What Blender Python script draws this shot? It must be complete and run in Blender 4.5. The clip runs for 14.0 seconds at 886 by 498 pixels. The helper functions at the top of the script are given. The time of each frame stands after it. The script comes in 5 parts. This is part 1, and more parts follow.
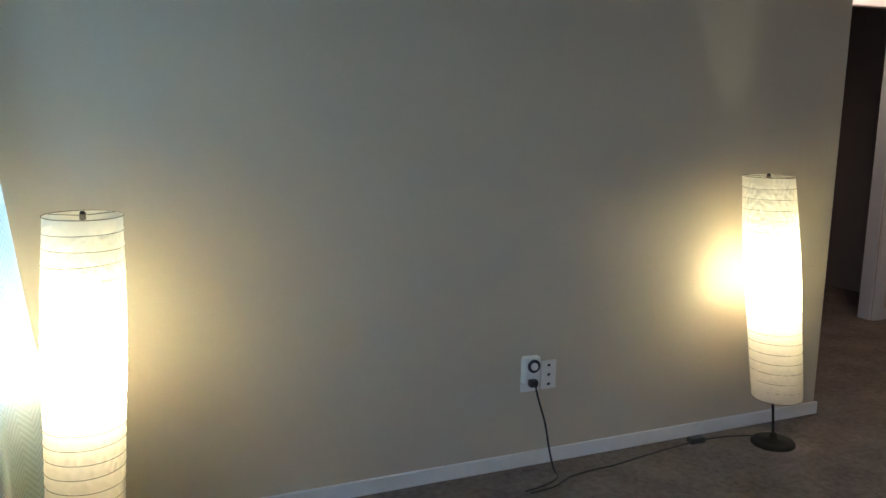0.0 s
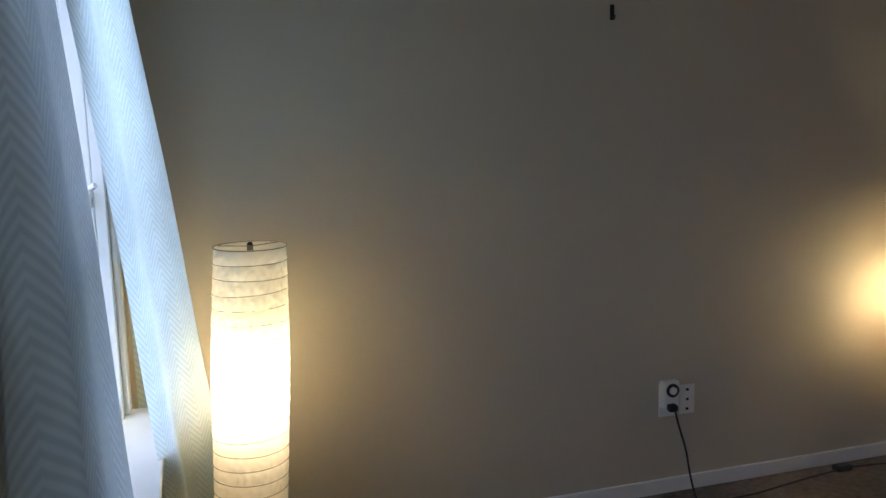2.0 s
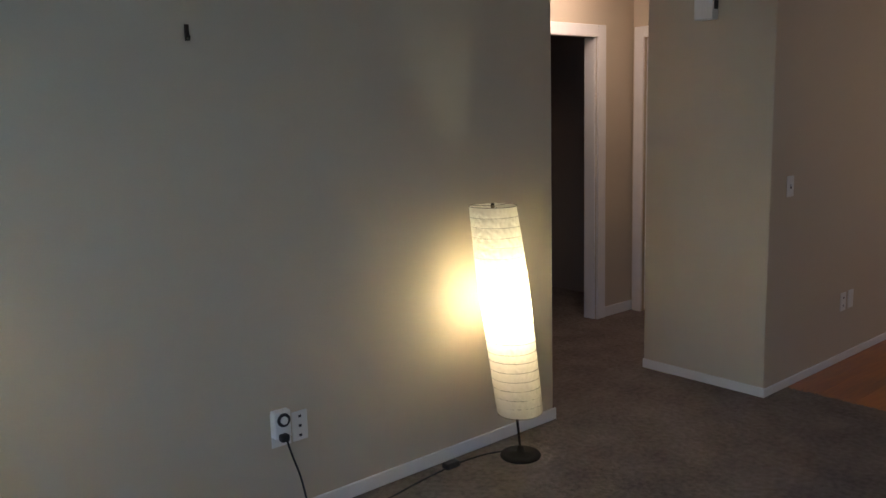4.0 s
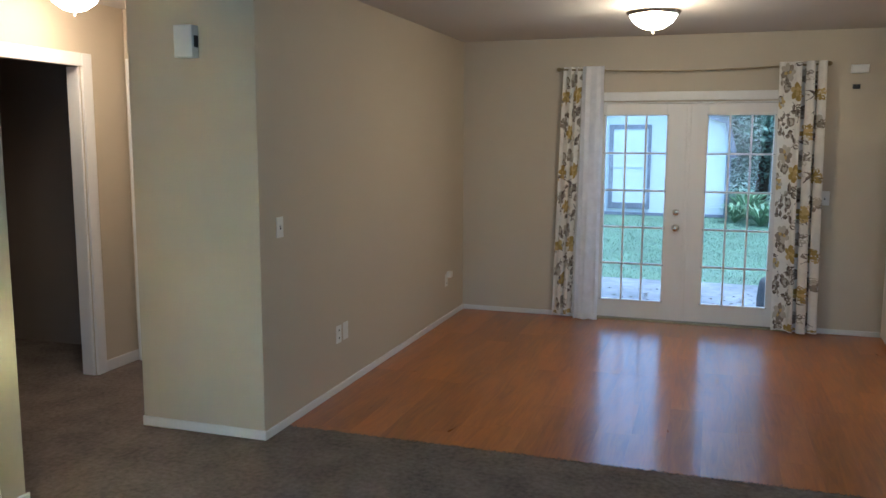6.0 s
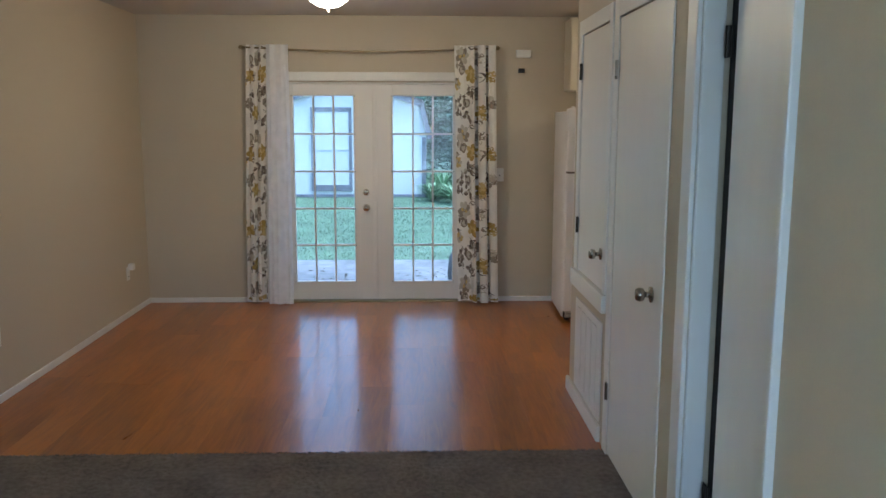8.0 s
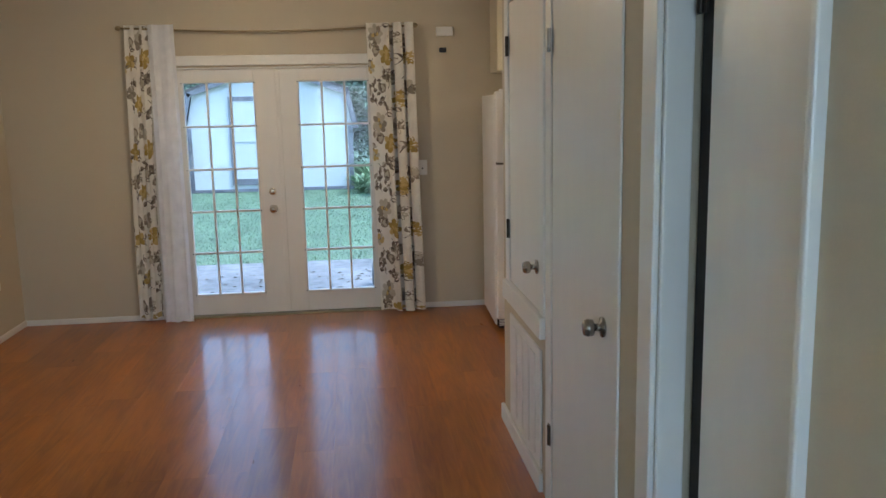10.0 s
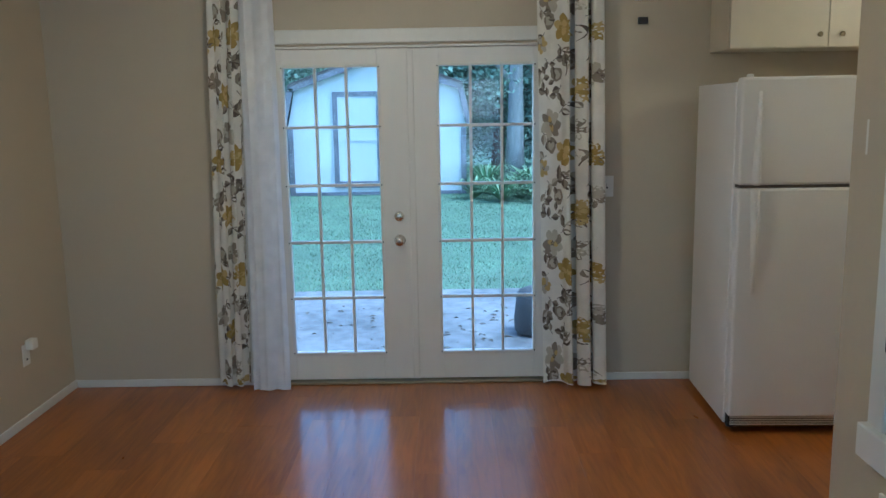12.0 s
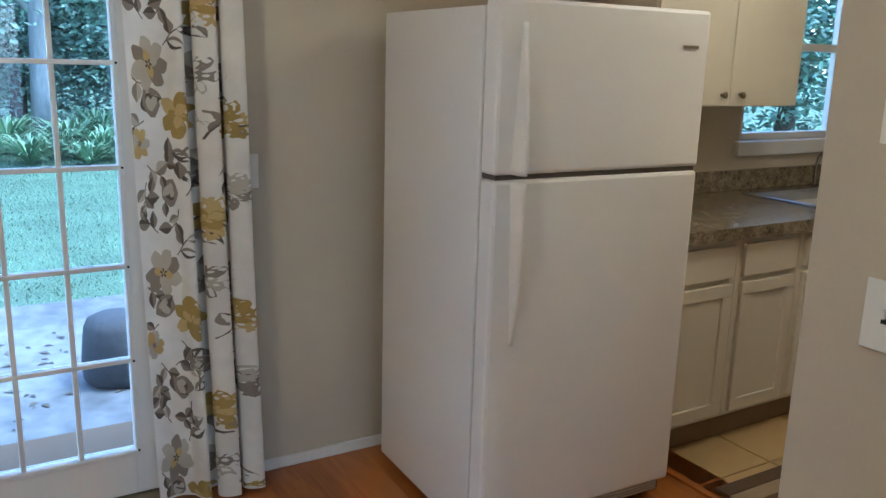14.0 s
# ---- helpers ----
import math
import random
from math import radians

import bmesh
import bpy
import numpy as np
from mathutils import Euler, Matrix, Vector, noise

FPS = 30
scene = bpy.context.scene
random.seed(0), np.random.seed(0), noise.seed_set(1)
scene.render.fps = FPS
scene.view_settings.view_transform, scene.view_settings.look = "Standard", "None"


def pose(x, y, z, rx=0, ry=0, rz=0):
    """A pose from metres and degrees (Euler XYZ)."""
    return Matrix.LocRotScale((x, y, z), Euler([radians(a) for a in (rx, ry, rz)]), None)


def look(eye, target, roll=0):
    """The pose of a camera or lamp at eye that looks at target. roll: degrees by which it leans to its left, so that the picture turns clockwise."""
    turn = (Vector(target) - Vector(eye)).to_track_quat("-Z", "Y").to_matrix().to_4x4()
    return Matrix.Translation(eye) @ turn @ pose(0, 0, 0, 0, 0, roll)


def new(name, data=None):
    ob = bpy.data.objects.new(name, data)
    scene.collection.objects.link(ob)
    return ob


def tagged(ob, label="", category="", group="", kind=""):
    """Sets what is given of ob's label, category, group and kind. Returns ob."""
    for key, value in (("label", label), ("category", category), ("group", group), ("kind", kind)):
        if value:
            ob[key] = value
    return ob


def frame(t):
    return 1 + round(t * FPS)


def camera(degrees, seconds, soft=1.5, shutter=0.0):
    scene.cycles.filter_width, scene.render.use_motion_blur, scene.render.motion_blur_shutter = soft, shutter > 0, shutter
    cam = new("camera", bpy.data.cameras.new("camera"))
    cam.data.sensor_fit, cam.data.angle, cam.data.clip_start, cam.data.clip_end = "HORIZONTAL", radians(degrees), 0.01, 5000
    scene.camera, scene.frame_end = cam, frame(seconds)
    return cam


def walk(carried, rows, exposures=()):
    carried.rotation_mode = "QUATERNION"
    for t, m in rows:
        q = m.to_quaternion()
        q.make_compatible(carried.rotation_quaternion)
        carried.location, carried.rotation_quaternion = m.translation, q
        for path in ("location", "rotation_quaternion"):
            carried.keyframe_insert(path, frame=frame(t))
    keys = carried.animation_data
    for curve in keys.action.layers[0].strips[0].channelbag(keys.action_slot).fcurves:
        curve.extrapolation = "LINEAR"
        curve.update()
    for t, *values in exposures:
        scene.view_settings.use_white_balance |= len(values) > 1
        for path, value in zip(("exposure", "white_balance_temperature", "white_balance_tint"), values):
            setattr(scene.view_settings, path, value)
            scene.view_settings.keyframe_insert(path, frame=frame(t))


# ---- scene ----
cam = camera(56.8, 14.0)
PATH = [
    (0, (0.287, 0.174, 1.498), (1.054, 1.985, 1.137), 0.7),
    (0.5, (0.193, 0.238, 1.505), (0.826, 2.106, 1.172), -0.1),
    (1, (0.154, 0.222, 1.485), (0.752, 2.104, 1.171), -0.9),
    (1.5, (0.101, 0.218, 1.49), (0.696, 2.101, 1.177), -1.3),
    (2, (0.093, 0.203, 1.495), (0.668, 2.096, 1.203), -1.4),
    (2.5, (0.097, 0.21, 1.504), (0.691, 2.099, 1.222), -1.0),
    (3, (0.217, 0.199, 1.579), (0.913, 2.039, 1.217), -1.6),
    (3.5, (0.306, 0.188, 1.573), (1.287, 1.894, 1.221), -2.2),
    (4, (0.383, 0.212, 1.607), (1.66, 1.716, 1.277), -1.6),
    (4.2, (0.441, 0.25, 1.617), (1.853, 1.633, 1.312), -0.8),
    (6.3, (0.739, 0.1, 1.642), (2.652, 0.621, 1.378), -0.1),
    (6.5, (0.755, 0.096, 1.642), (2.686, 0.549, 1.384), -0.3),
    (7, (0.788, 0.064, 1.643), (2.749, 0.365, 1.391), -0.8),
    (7.5, (0.819, 0.03, 1.639), (2.795, 0.176, 1.368), -1.5),
    (8, (0.882, -0.05, 1.613), (2.858, -0.112, 1.311), 0.1),
    (8.2, (0.903, -0.086, 1.616), (2.87, -0.253, 1.293), 0.1),
    (10.3, (1.909, -0.229, 1.618), (3.869, -0.439, 1.28), -1.3),
    (10.5, (2.095, -0.163, 1.624), (4.058, -0.255, 1.256), -0.2),
    (11, (2.542, -0.029, 1.657), (4.507, -0.115, 1.292), -2.0),
    (11.5, (3.039, -0.004, 1.653), (5.013, 0.011, 1.328), -3.2),
    (12, (3.548, 0.124, 1.615), (5.519, 0.139, 1.278), -1.0),
    (12.5, (4.015, 0.151, 1.659), (5.984, 0.099, 1.316), -4.3),
    (12.8, (4.316, 0.138, 1.63), (6.294, 0.072, 1.352), -2.5),
    (13, (4.503, 0.168, 1.661), (6.473, 0.018, 1.353), -1.4),
    (13.5, (4.978, 0.194, 1.583), (6.85, -0.427, 1.256), 0.3),
    (13.6, (5.097, 0.16, 1.583), (6.919, -0.572, 1.203), 1.2),
    (13.8, (5.268, 0.142, 1.536), (7.009, -0.75, 1.121), 1.0),
    (14, (5.456, 0.094, 1.56), (7.124, -0.912, 1.11), 1.6),
]
walk(cam, [(t, look(eye, target, roll)) for t, eye, target, roll in PATH],
     [(0.0, 1.45, 5350, 19), (0.6, 0.58, 5800, 29), (1.5, 0.54, 5850, 29), (2.5, 0.58, 5950, 30), (3.0, 0.56, 6300, 32), (4.2, 1.4, 5400, 20),
      (6.3, 2.25, 5200, 7), (8.2, 2.2, 5450, 8), (10.3, 2.2, 5800, 9), (11.5, 2.08, 5100, 2), (12.5, 2.0, 4650, 0), (13.5, 2.1, 4650, 1), (14.0, 2.5, 4850, 5)])

# ---- world and light ----
world = bpy.data.worlds.new("world")
scene.world = world
world.use_nodes = True
wn = world.node_tree
sky = wn.nodes.new("ShaderNodeTexSky")
sky.sky_type = "NISHITA"
sky.sun_disc = False
sky.sun_elevation = radians(63)
sky.sun_rotation = radians(207)
wn.links.new(sky.outputs[0], wn.nodes["Background"].inputs[0])
wn.nodes["Background"].inputs[1].default_value = 0.15


def lamp(name, kind, power, color, m, radius=0.05, **more):
    data = bpy.data.lights.new(name, kind)
    data.energy, data.color = power, color
    if kind == "SUN":
        data.angle = radius
    elif kind == "AREA":
        data.shape, data.size, data.size_y = "RECTANGLE", more["size"], more["size_y"]
    else:
        data.shadow_soft_size = radius
    ob = new(name, data)
    ob.matrix_world = m
    return ob


WARM = (1.0, 0.98, 0.54)
lamp("sun", "SUN", 1.0, (0.86, 0.96, 1.0), look((0, 0, 20), (4.5, 9.0, 0.0)), radians(25))

# ---- materials ----


def material(name, color, rough=0.6, dark=0.85, grain=40.0, patch=2.5, bump=0.1, depth=0.002, metal=0.0,
             stretch=(1, 1, 1), per_object=0.0, spec=0.5, island=False, coat=0.0):
    """A surface with grain and broad patches of wear at real size."""
    m = bpy.data.materials.new(name)
    m.use_nodes = True
    nt = m.node_tree
    N, L = nt.nodes, nt.links
    b = N["Principled BSDF"]
    b.inputs["Metallic"].default_value = metal
    b.inputs["Specular IOR Level"].default_value = spec
    b.inputs["Coat Weight"].default_value, b.inputs["Coat Roughness"].default_value = coat, 0.15
    mp = N.new("ShaderNodeMapping")
    mp.inputs["Scale"].default_value = stretch
    geo = N.new("ShaderNodeNewGeometry")
    L.new(geo.outputs["Position"], mp.inputs["Vector"])
    n1, n2 = N.new("ShaderNodeTexNoise"), N.new("ShaderNodeTexNoise")
    for n, s, d in ((n1, grain, 6), (n2, patch, 3)):
        n.inputs["Scale"].default_value = s
        n.inputs["Detail"].default_value = d
        L.new(mp.outputs[0], n.inputs["Vector"])
    mix = N.new("ShaderNodeMath")
    mix.operation = "MULTIPLY_ADD"
    L.new(n1.outputs[0], mix.inputs[0])
    mix.inputs[1].default_value = 0.5
    half = N.new("ShaderNodeMath")
    half.operation = "MULTIPLY"
    half.inputs[1].default_value = 0.5
    L.new(n2.outputs[0], half.inputs[0])
    L.new(half.outputs[0], mix.inputs[2])
    ramp = N.new("ShaderNodeValToRGB")
    ramp.color_ramp.elements[0].position, ramp.color_ramp.elements[1].position = 0.3, 0.7
    ramp.color_ramp.elements[0].color = (*[c * dark for c in color], 1)
    ramp.color_ramp.elements[1].color = (*color, 1)
    L.new(mix.outputs[0], ramp.inputs[0])
    out = ramp.outputs[0]
    if per_object or island:
        hsv = N.new("ShaderNodeHueSaturation")
        rnd = geo.outputs["Random Per Island"] if island else N.new("ShaderNodeObjectInfo").outputs["Random"]
        mr = N.new("ShaderNodeMapRange")
        mr.inputs[3].default_value, mr.inputs[4].default_value = 1 - per_object, 1 + per_object
        L.new(rnd, mr.inputs[0])
        L.new(mr.outputs[0], hsv.inputs["Value"])
        L.new(out, hsv.inputs["Color"])
        out = hsv.outputs[0]
    L.new(out, b.inputs["Base Color"])
    rr = N.new("ShaderNodeMapRange")
    rr.inputs[3].default_value, rr.inputs[4].default_value = max(rough - 0.08, 0.02), min(rough + 0.08, 1)
    L.new(n2.outputs[0], rr.inputs[0])
    L.new(rr.outputs[0], b.inputs["Roughness"])
    if bump:
        bp = N.new("ShaderNodeBump")
        bp.inputs["Strength"].default_value, bp.inputs["Distance"].default_value = bump, depth
        L.new(n1.outputs[0], bp.inputs["Height"])
        L.new(bp.outputs[0], b.inputs["Normal"])
    return m


def clear_glass(name):
    m = bpy.data.materials.new(name)
    m.use_nodes = True
    b = m.node_tree.nodes["Principled BSDF"]
    b.inputs["Base Color"].default_value = (0.97, 0.99, 0.98, 1)
    b.inputs["Transmission Weight"].default_value = 1
    b.inputs["Roughness"].default_value = 0.0
    b.inputs["IOR"].default_value = 1.25
    return m


def cloth(name, color, through_light, weave=900.0, chevron=False, rough=0.9):
    """A fabric or paper that lets some light through."""
    m = bpy.data.materials.new(name)
    m.use_nodes = True
    N, L = m.node_tree.nodes, m.node_tree.links
    out = N["Material Output"]
    N.remove(N["Principled BSDF"])
    d, t, mx = N.new("ShaderNodeBsdfDiffuse"), N.new("ShaderNodeBsdfTranslucent"), N.new("ShaderNodeMixShader")
    geo = N.new("ShaderNodeNewGeometry")
    ns = N.new("ShaderNodeTexNoise")
    ns.inputs["Scale"].default_value, ns.inputs["Detail"].default_value = 14, 5
    L.new(geo.outputs["Position"], ns.inputs["Vector"])
    ramp = N.new("ShaderNodeValToRGB")
    ramp.color_ramp.elements[0].position, ramp.color_ramp.elements[1].position = 0.3, 0.7
    ramp.color_ramp.elements[0].color = (*[c * 0.9 for c in color], 1)
    ramp.color_ramp.elements[1].color = (*color, 1)
    L.new(ns.outputs[0], ramp.inputs[0])
    col = ramp.outputs[0]
    height = ns.outputs[0]
    if chevron:
        uv = N.new("ShaderNodeUVMap")
        sep = N.new("ShaderNodeSeparateXYZ")
        L.new(uv.outputs[0], sep.inputs[0])
        pp = N.new("ShaderNodeMath")
        pp.operation = "PINGPONG"
        pp.inputs[1].default_value = 0.058
        L.new(sep.outputs[0], pp.inputs[0])
        add = N.new("ShaderNodeMath")
        add.operation = "ADD"
        L.new(sep.outputs[1], add.inputs[0])
        L.new(pp.outputs[0], add.inputs[1])
        si = N.new("ShaderNodeMath")
        si.operation = "PINGPONG"
        si.inputs[1].default_value = 0.0105
        L.new(add.outputs[0], si.inputs[0])
        mr = N.new("ShaderNodeMapRange")
        mr.inputs[1].default_value, mr.inputs[2].default_value = 0.003, 0.0075
        mr.inputs[3].default_value, mr.inputs[4].default_value = 0.86, 1.0
        L.new(si.outputs[0], mr.inputs[0])
        mul = N.new("ShaderNodeMix")
        mul.data_type, mul.blend_type = "RGBA", "MULTIPLY"
        mul.inputs["Factor"].default_value = 1
        L.new(col, mul.inputs["A"])
        L.new(mr.outputs[0], mul.inputs["B"])
        col = mul.outputs["Result"]
    wv = N.new("ShaderNodeTexNoise")
    wv.inputs["Scale"].default_value = weave
    L.new(geo.outputs["Position"], wv.inputs["Vector"])
    bp = N.new("ShaderNodeBump")
    bp.inputs["Strength"].default_value, bp.inputs["Distance"].default_value = 0.25, 0.002
    L.new(wv.outputs[0], bp.inputs["Height"])
    L.new(bp.outputs[0], d.inputs["Normal"])
    for s in (d, t):
        L.new(col, s.inputs["Color"])
    mx.inputs[0].default_value = through_light
    L.new(d.outputs[0], mx.inputs[1])
    L.new(t.outputs[0], mx.inputs[2])
    L.new(mx.outputs[0], out.inputs[0])
    return m


def glow(name, color, strength):
    m = bpy.data.materials.new(name)
    m.use_nodes = True
    b = m.node_tree.nodes["Principled BSDF"]
    b.inputs["Base Color"].default_value = (*color, 1)
    b.inputs["Emission Color"].default_value = (*color, 1)
    b.inputs["Emission Strength"].default_value = strength
    return m


def laminate(name, light, dark):
    """Printed wood boards under a clear coat: streaks, cathedral figure and a tone for each board."""
    m = bpy.data.materials.new(name)
    m.use_nodes = True
    N, L = m.node_tree.nodes, m.node_tree.links
    b = N["Principled BSDF"]
    geo, info = N.new("ShaderNodeNewGeometry"), N.new("ShaderNodeObjectInfo")
    shift = N.new("ShaderNodeVectorMath")
    shift.operation = "MULTIPLY_ADD"
    L.new(info.outputs["Random"], shift.inputs[0])
    shift.inputs[1].default_value = (31.0, 17.0, 9.0)
    L.new(geo.outputs["Position"], shift.inputs[2])

    def streak(scale, sx, sy, detail, twist):
        mp = N.new("ShaderNodeMapping")
        mp.inputs["Scale"].default_value = (sx, sy, 1)
        L.new(shift.outputs[0], mp.inputs["Vector"])
        n = N.new("ShaderNodeTexNoise")
        n.inputs["Scale"].default_value, n.inputs["Detail"].default_value, n.inputs["Distortion"].default_value = scale, detail, twist
        L.new(mp.outputs[0], n.inputs["Vector"])
        return n.outputs[0]

    fine, figure, broad = streak(8, 0.5, 8, 5, 0.4), streak(2.5, 0.7, 6, 3, 2.4), streak(1.3, 0.6, 2.0, 2, 0.6)
    total = None
    for out, weight in ((fine, 0.16), (figure, 0.38), (broad, 0.46)):
        k = N.new("ShaderNodeMath")
        k.operation = "MULTIPLY_ADD"
        L.new(out, k.inputs[0])
        k.inputs[1].default_value = weight
        k.inputs[2].default_value = 0.0
        if total:
            L.new(total, k.inputs[2])
        total = k.outputs[0]
    ramp = N.new("ShaderNodeValToRGB")
    e = ramp.color_ramp.elements
    e[0].position, e[1].position = 0.37, 0.60
    e[0].color, e[1].color = (*dark, 1), (*light, 1)
    L.new(total, ramp.inputs[0])
    hsv, mr = N.new("ShaderNodeHueSaturation"), N.new("ShaderNodeMapRange")
    mr.inputs[3].default_value, mr.inputs[4].default_value = 0.94, 1.06
    L.new(info.outputs["Random"], mr.inputs[0])
    L.new(mr.outputs[0], hsv.inputs["Value"])
    L.new(ramp.outputs[0], hsv.inputs["Color"])
    L.new(hsv.outputs[0], b.inputs["Base Color"])
    rr = N.new("ShaderNodeMapRange")
    rr.inputs[3].default_value, rr.inputs[4].default_value = 0.24, 0.38
    L.new(figure, rr.inputs[0])
    L.new(rr.outputs[0], b.inputs["Roughness"])
    b.inputs["Specular IOR Level"].default_value = 0.3
    b.inputs["Coat Weight"].default_value, b.inputs["Coat Roughness"].default_value = 0.5, 0.15
    bp = N.new("ShaderNodeBump")
    bp.inputs["Strength"].default_value, bp.inputs["Distance"].default_value = 0.25, 0.0012
    L.new(figure, bp.inputs["Height"])
    L.new(bp.outputs[0], b.inputs["Normal"])
    L.new(bp.outputs[0], b.inputs["Coat Normal"])
    return m


M_WALL = material("wall_paint", (0.558, 0.478, 0.352), 0.62, 0.95, 160, 1.4, 0.25, 0.0012)
M_CEIL = material("ceiling_paint", (0.62, 0.59, 0.54), 0.9, 0.93, 90, 2, 0.6, 0.004)
M_TRIM = material("trim_white", (0.78, 0.76, 0.71), 0.38, 0.93, 30, 3, 0.08, 0.001)
M_DOOR = material("door_white", (0.80, 0.765, 0.71), 0.36, 0.95, 18, 2, 0.06, 0.001, stretch=(1, 1, 0.25))
M_CASE = material("casing_white", (0.80, 0.785, 0.75), 0.36, 0.94, 18, 2, 0.06, 0.001, stretch=(1, 1, 0.25))
M_CARPET = material("carpet", (0.25, 0.207, 0.177), 0.97, 0.45, 34, 4.0, 1.0, 0.02, spec=0.1)
M_PLANK = laminate("laminate", (0.44, 0.145, 0.019), (0.25, 0.074, 0.010))
M_TILE = material("kitchen_tile", (0.56, 0.385, 0.165), 0.35, 0.85, 12, 4, 0.05, 0.001, per_object=0.08)
M_GROUT = material("grout", (0.20, 0.14, 0.09), 0.9, 0.8, 90, 5)
M_FRIDGE = material("fridge_enamel", (0.86, 0.83, 0.80), 0.36, 0.95, 190, 3, 0.35, 0.0015)
M_BLACK = material("black_plastic", (0.02, 0.02, 0.022), 0.45, 0.7, 60, 6, 0.05)
# near-black for shade in gaps, slots and holes, and for the fridge's rubber
M_GAP_RUBBER = material("dark_gap", (0.022, 0.02, 0.018), 0.8, 0.8, 60, 6, 0)
M_IRON = material("bronze_iron", (0.045, 0.038, 0.03), 0.5, 0.6, 50, 8, 0.1, metal=0.7)
M_HOOP = material("hoop_wire", (0.22, 0.16, 0.09), 0.6, 0.8, 60, 8, 0)
M_FOOT = material("painted_iron", (0.020, 0.017, 0.014), 0.7, 0.6, 50, 8, 0.1, spec=0.15)
M_BRASS = material("aged_brass", (0.42, 0.34, 0.20), 0.34, 0.7, 40, 8, 0.05, metal=1.0)
M_NICKEL = material("satin_nickel", (0.42, 0.39, 0.35), 0.26, 0.85, 40, 8, 0.0, metal=1.0)
M_CHROME = material("polished_chrome", (0.78, 0.74, 0.66), 0.14, 0.9, 40, 8, 0.0, metal=1.0)
M_STEEL = material("sink_steel", (0.6, 0.6, 0.6), 0.25, 0.85, 60, 8, 0.02, metal=1.0)
M_PLATE = material("plate_plastic", (0.80, 0.78, 0.72), 0.35, 0.95, 30, 9, 0)
# brown-grey painted as the shade between the two fridge doors
M_DIVIDER_SHADE = material("door_gasket", (0.13, 0.105, 0.085), 0.7, 0.8, 60, 6, 0)
M_CAB = material("cabinet_paint", (0.70, 0.63, 0.49), 0.4, 0.95, 14, 2, 0.06, 0.001)
M_GRANITE = material("granite", (0.38, 0.29, 0.17), 0.16, 0.08, 75, 26, 0, spec=0.6)
M_GLASS = clear_glass("window_glass")
M_PAPER = cloth("rice_paper", (0.93, 0.86, 0.72), 0.62, 160)
M_SHEER = cloth("sheer_voile", (0.95, 0.95, 0.97), 0.38)
M_LINEN = cloth("curtain_cotton", (0.94, 0.90, 0.82), 0.25)
M_PRINT_MUSTARD = cloth("print_mustard", (0.47, 0.34, 0.11), 0.22)
M_PRINT_GREY = cloth("print_grey", (0.35, 0.30, 0.24), 0.22)
M_PRINT_OCHRE = cloth("print_ochre", (0.66, 0.50, 0.22), 0.22)
M_PRINT_PALE = cloth("print_pale", (0.62, 0.57, 0.47), 0.22)
M_PRINT_DARK = cloth("print_dark", (0.17, 0.14, 0.115), 0.2)
M_CHEVRON = cloth("chevron_cotton", (0.82, 0.92, 0.90), 0.66, chevron=True)
M_LAWN = material("lawn", (0.17, 0.27, 0.17), 0.9, 0.5, 40, 1.6, 1.0, 0.04)
M_BLADE = material("grass_blade", (0.25, 0.39, 0.25), 0.6, 0.42, 7, 1.6, 0, per_object=0.30, island=True)
M_PATIO = material("patio_concrete", (0.28, 0.285, 0.295), 0.6, 0.28, 9, 1.5, 0.5, 0.006)
M_SHED = material("shed_siding", (0.56, 0.60, 0.61), 0.6, 0.88, 20, 1.5, 0.2, 0.004)
M_SHEDTRIM = material("shed_trim", (0.24, 0.25, 0.29), 0.7, 0.3, 20, 2.5, 0.2)
M_SHINGLE = material("shed_shingle", (0.09, 0.085, 0.08), 0.9, 0.6, 30, 2, 0.5, 0.01)
M_BARK = material("bark", (0.16, 0.13, 0.10), 0.9, 0.5, 14, 3, 1.0, 0.03, stretch=(1, 1, 0.25))
M_LEAF = material("leaf", (0.27, 0.40, 0.30), 0.5, 0.6, 3, 0.5, 0, per_object=0.5, island=True)
M_FERN = material("fern", (0.25, 0.38, 0.22), 0.5, 0.6, 4, 1, 0, per_object=0.4, island=True)
M_PALEBARK = material("pale_bark", (0.40, 0.41, 0.40), 0.9, 0.5, 14, 3, 1.0, 0.03, stretch=(1, 1, 0.25))
M_TOE = material("toe_board", (0.24, 0.16, 0.09), 0.6, 0.8, 14, 3, 0.1)
M_LITTER = material("leaf_litter", (0.17, 0.15, 0.12), 0.8, 0.6, 9, 3, 0)
M_FENCE = material("fence_wood", (0.13, 0.11, 0.09), 0.85, 0.6, 12, 2, 0.4, 0.004, stretch=(1, 1, 0.2))
M_POT = material("grey_planter", (0.075, 0.08, 0.09), 0.8, 0.6, 40, 5, 0.5, 0.004)
# wall paint darkened so its colour carries the shade of unlit rooms
M_UNLIT_WALL = material("unlit_wall_shade", (0.30, 0.25, 0.21), 0.8, 0.9, 100, 2, 0.2)
M_RUG = material("rug_brown", (0.14, 0.085, 0.05), 0.95, 0.6, 300, 6, 0.8, 0.005)
M_RUG2 = material("rug_tan", (0.42, 0.32, 0.20), 0.95, 0.7, 300, 6, 0.8, 0.005)
M_BULB = glow("bulb_glow", (1.0, 0.72, 0.42), 20.0)
M_DOME = glow("dome_glow", (1.0, 0.82, 0.58), 6.0)

# ---- building helpers ----


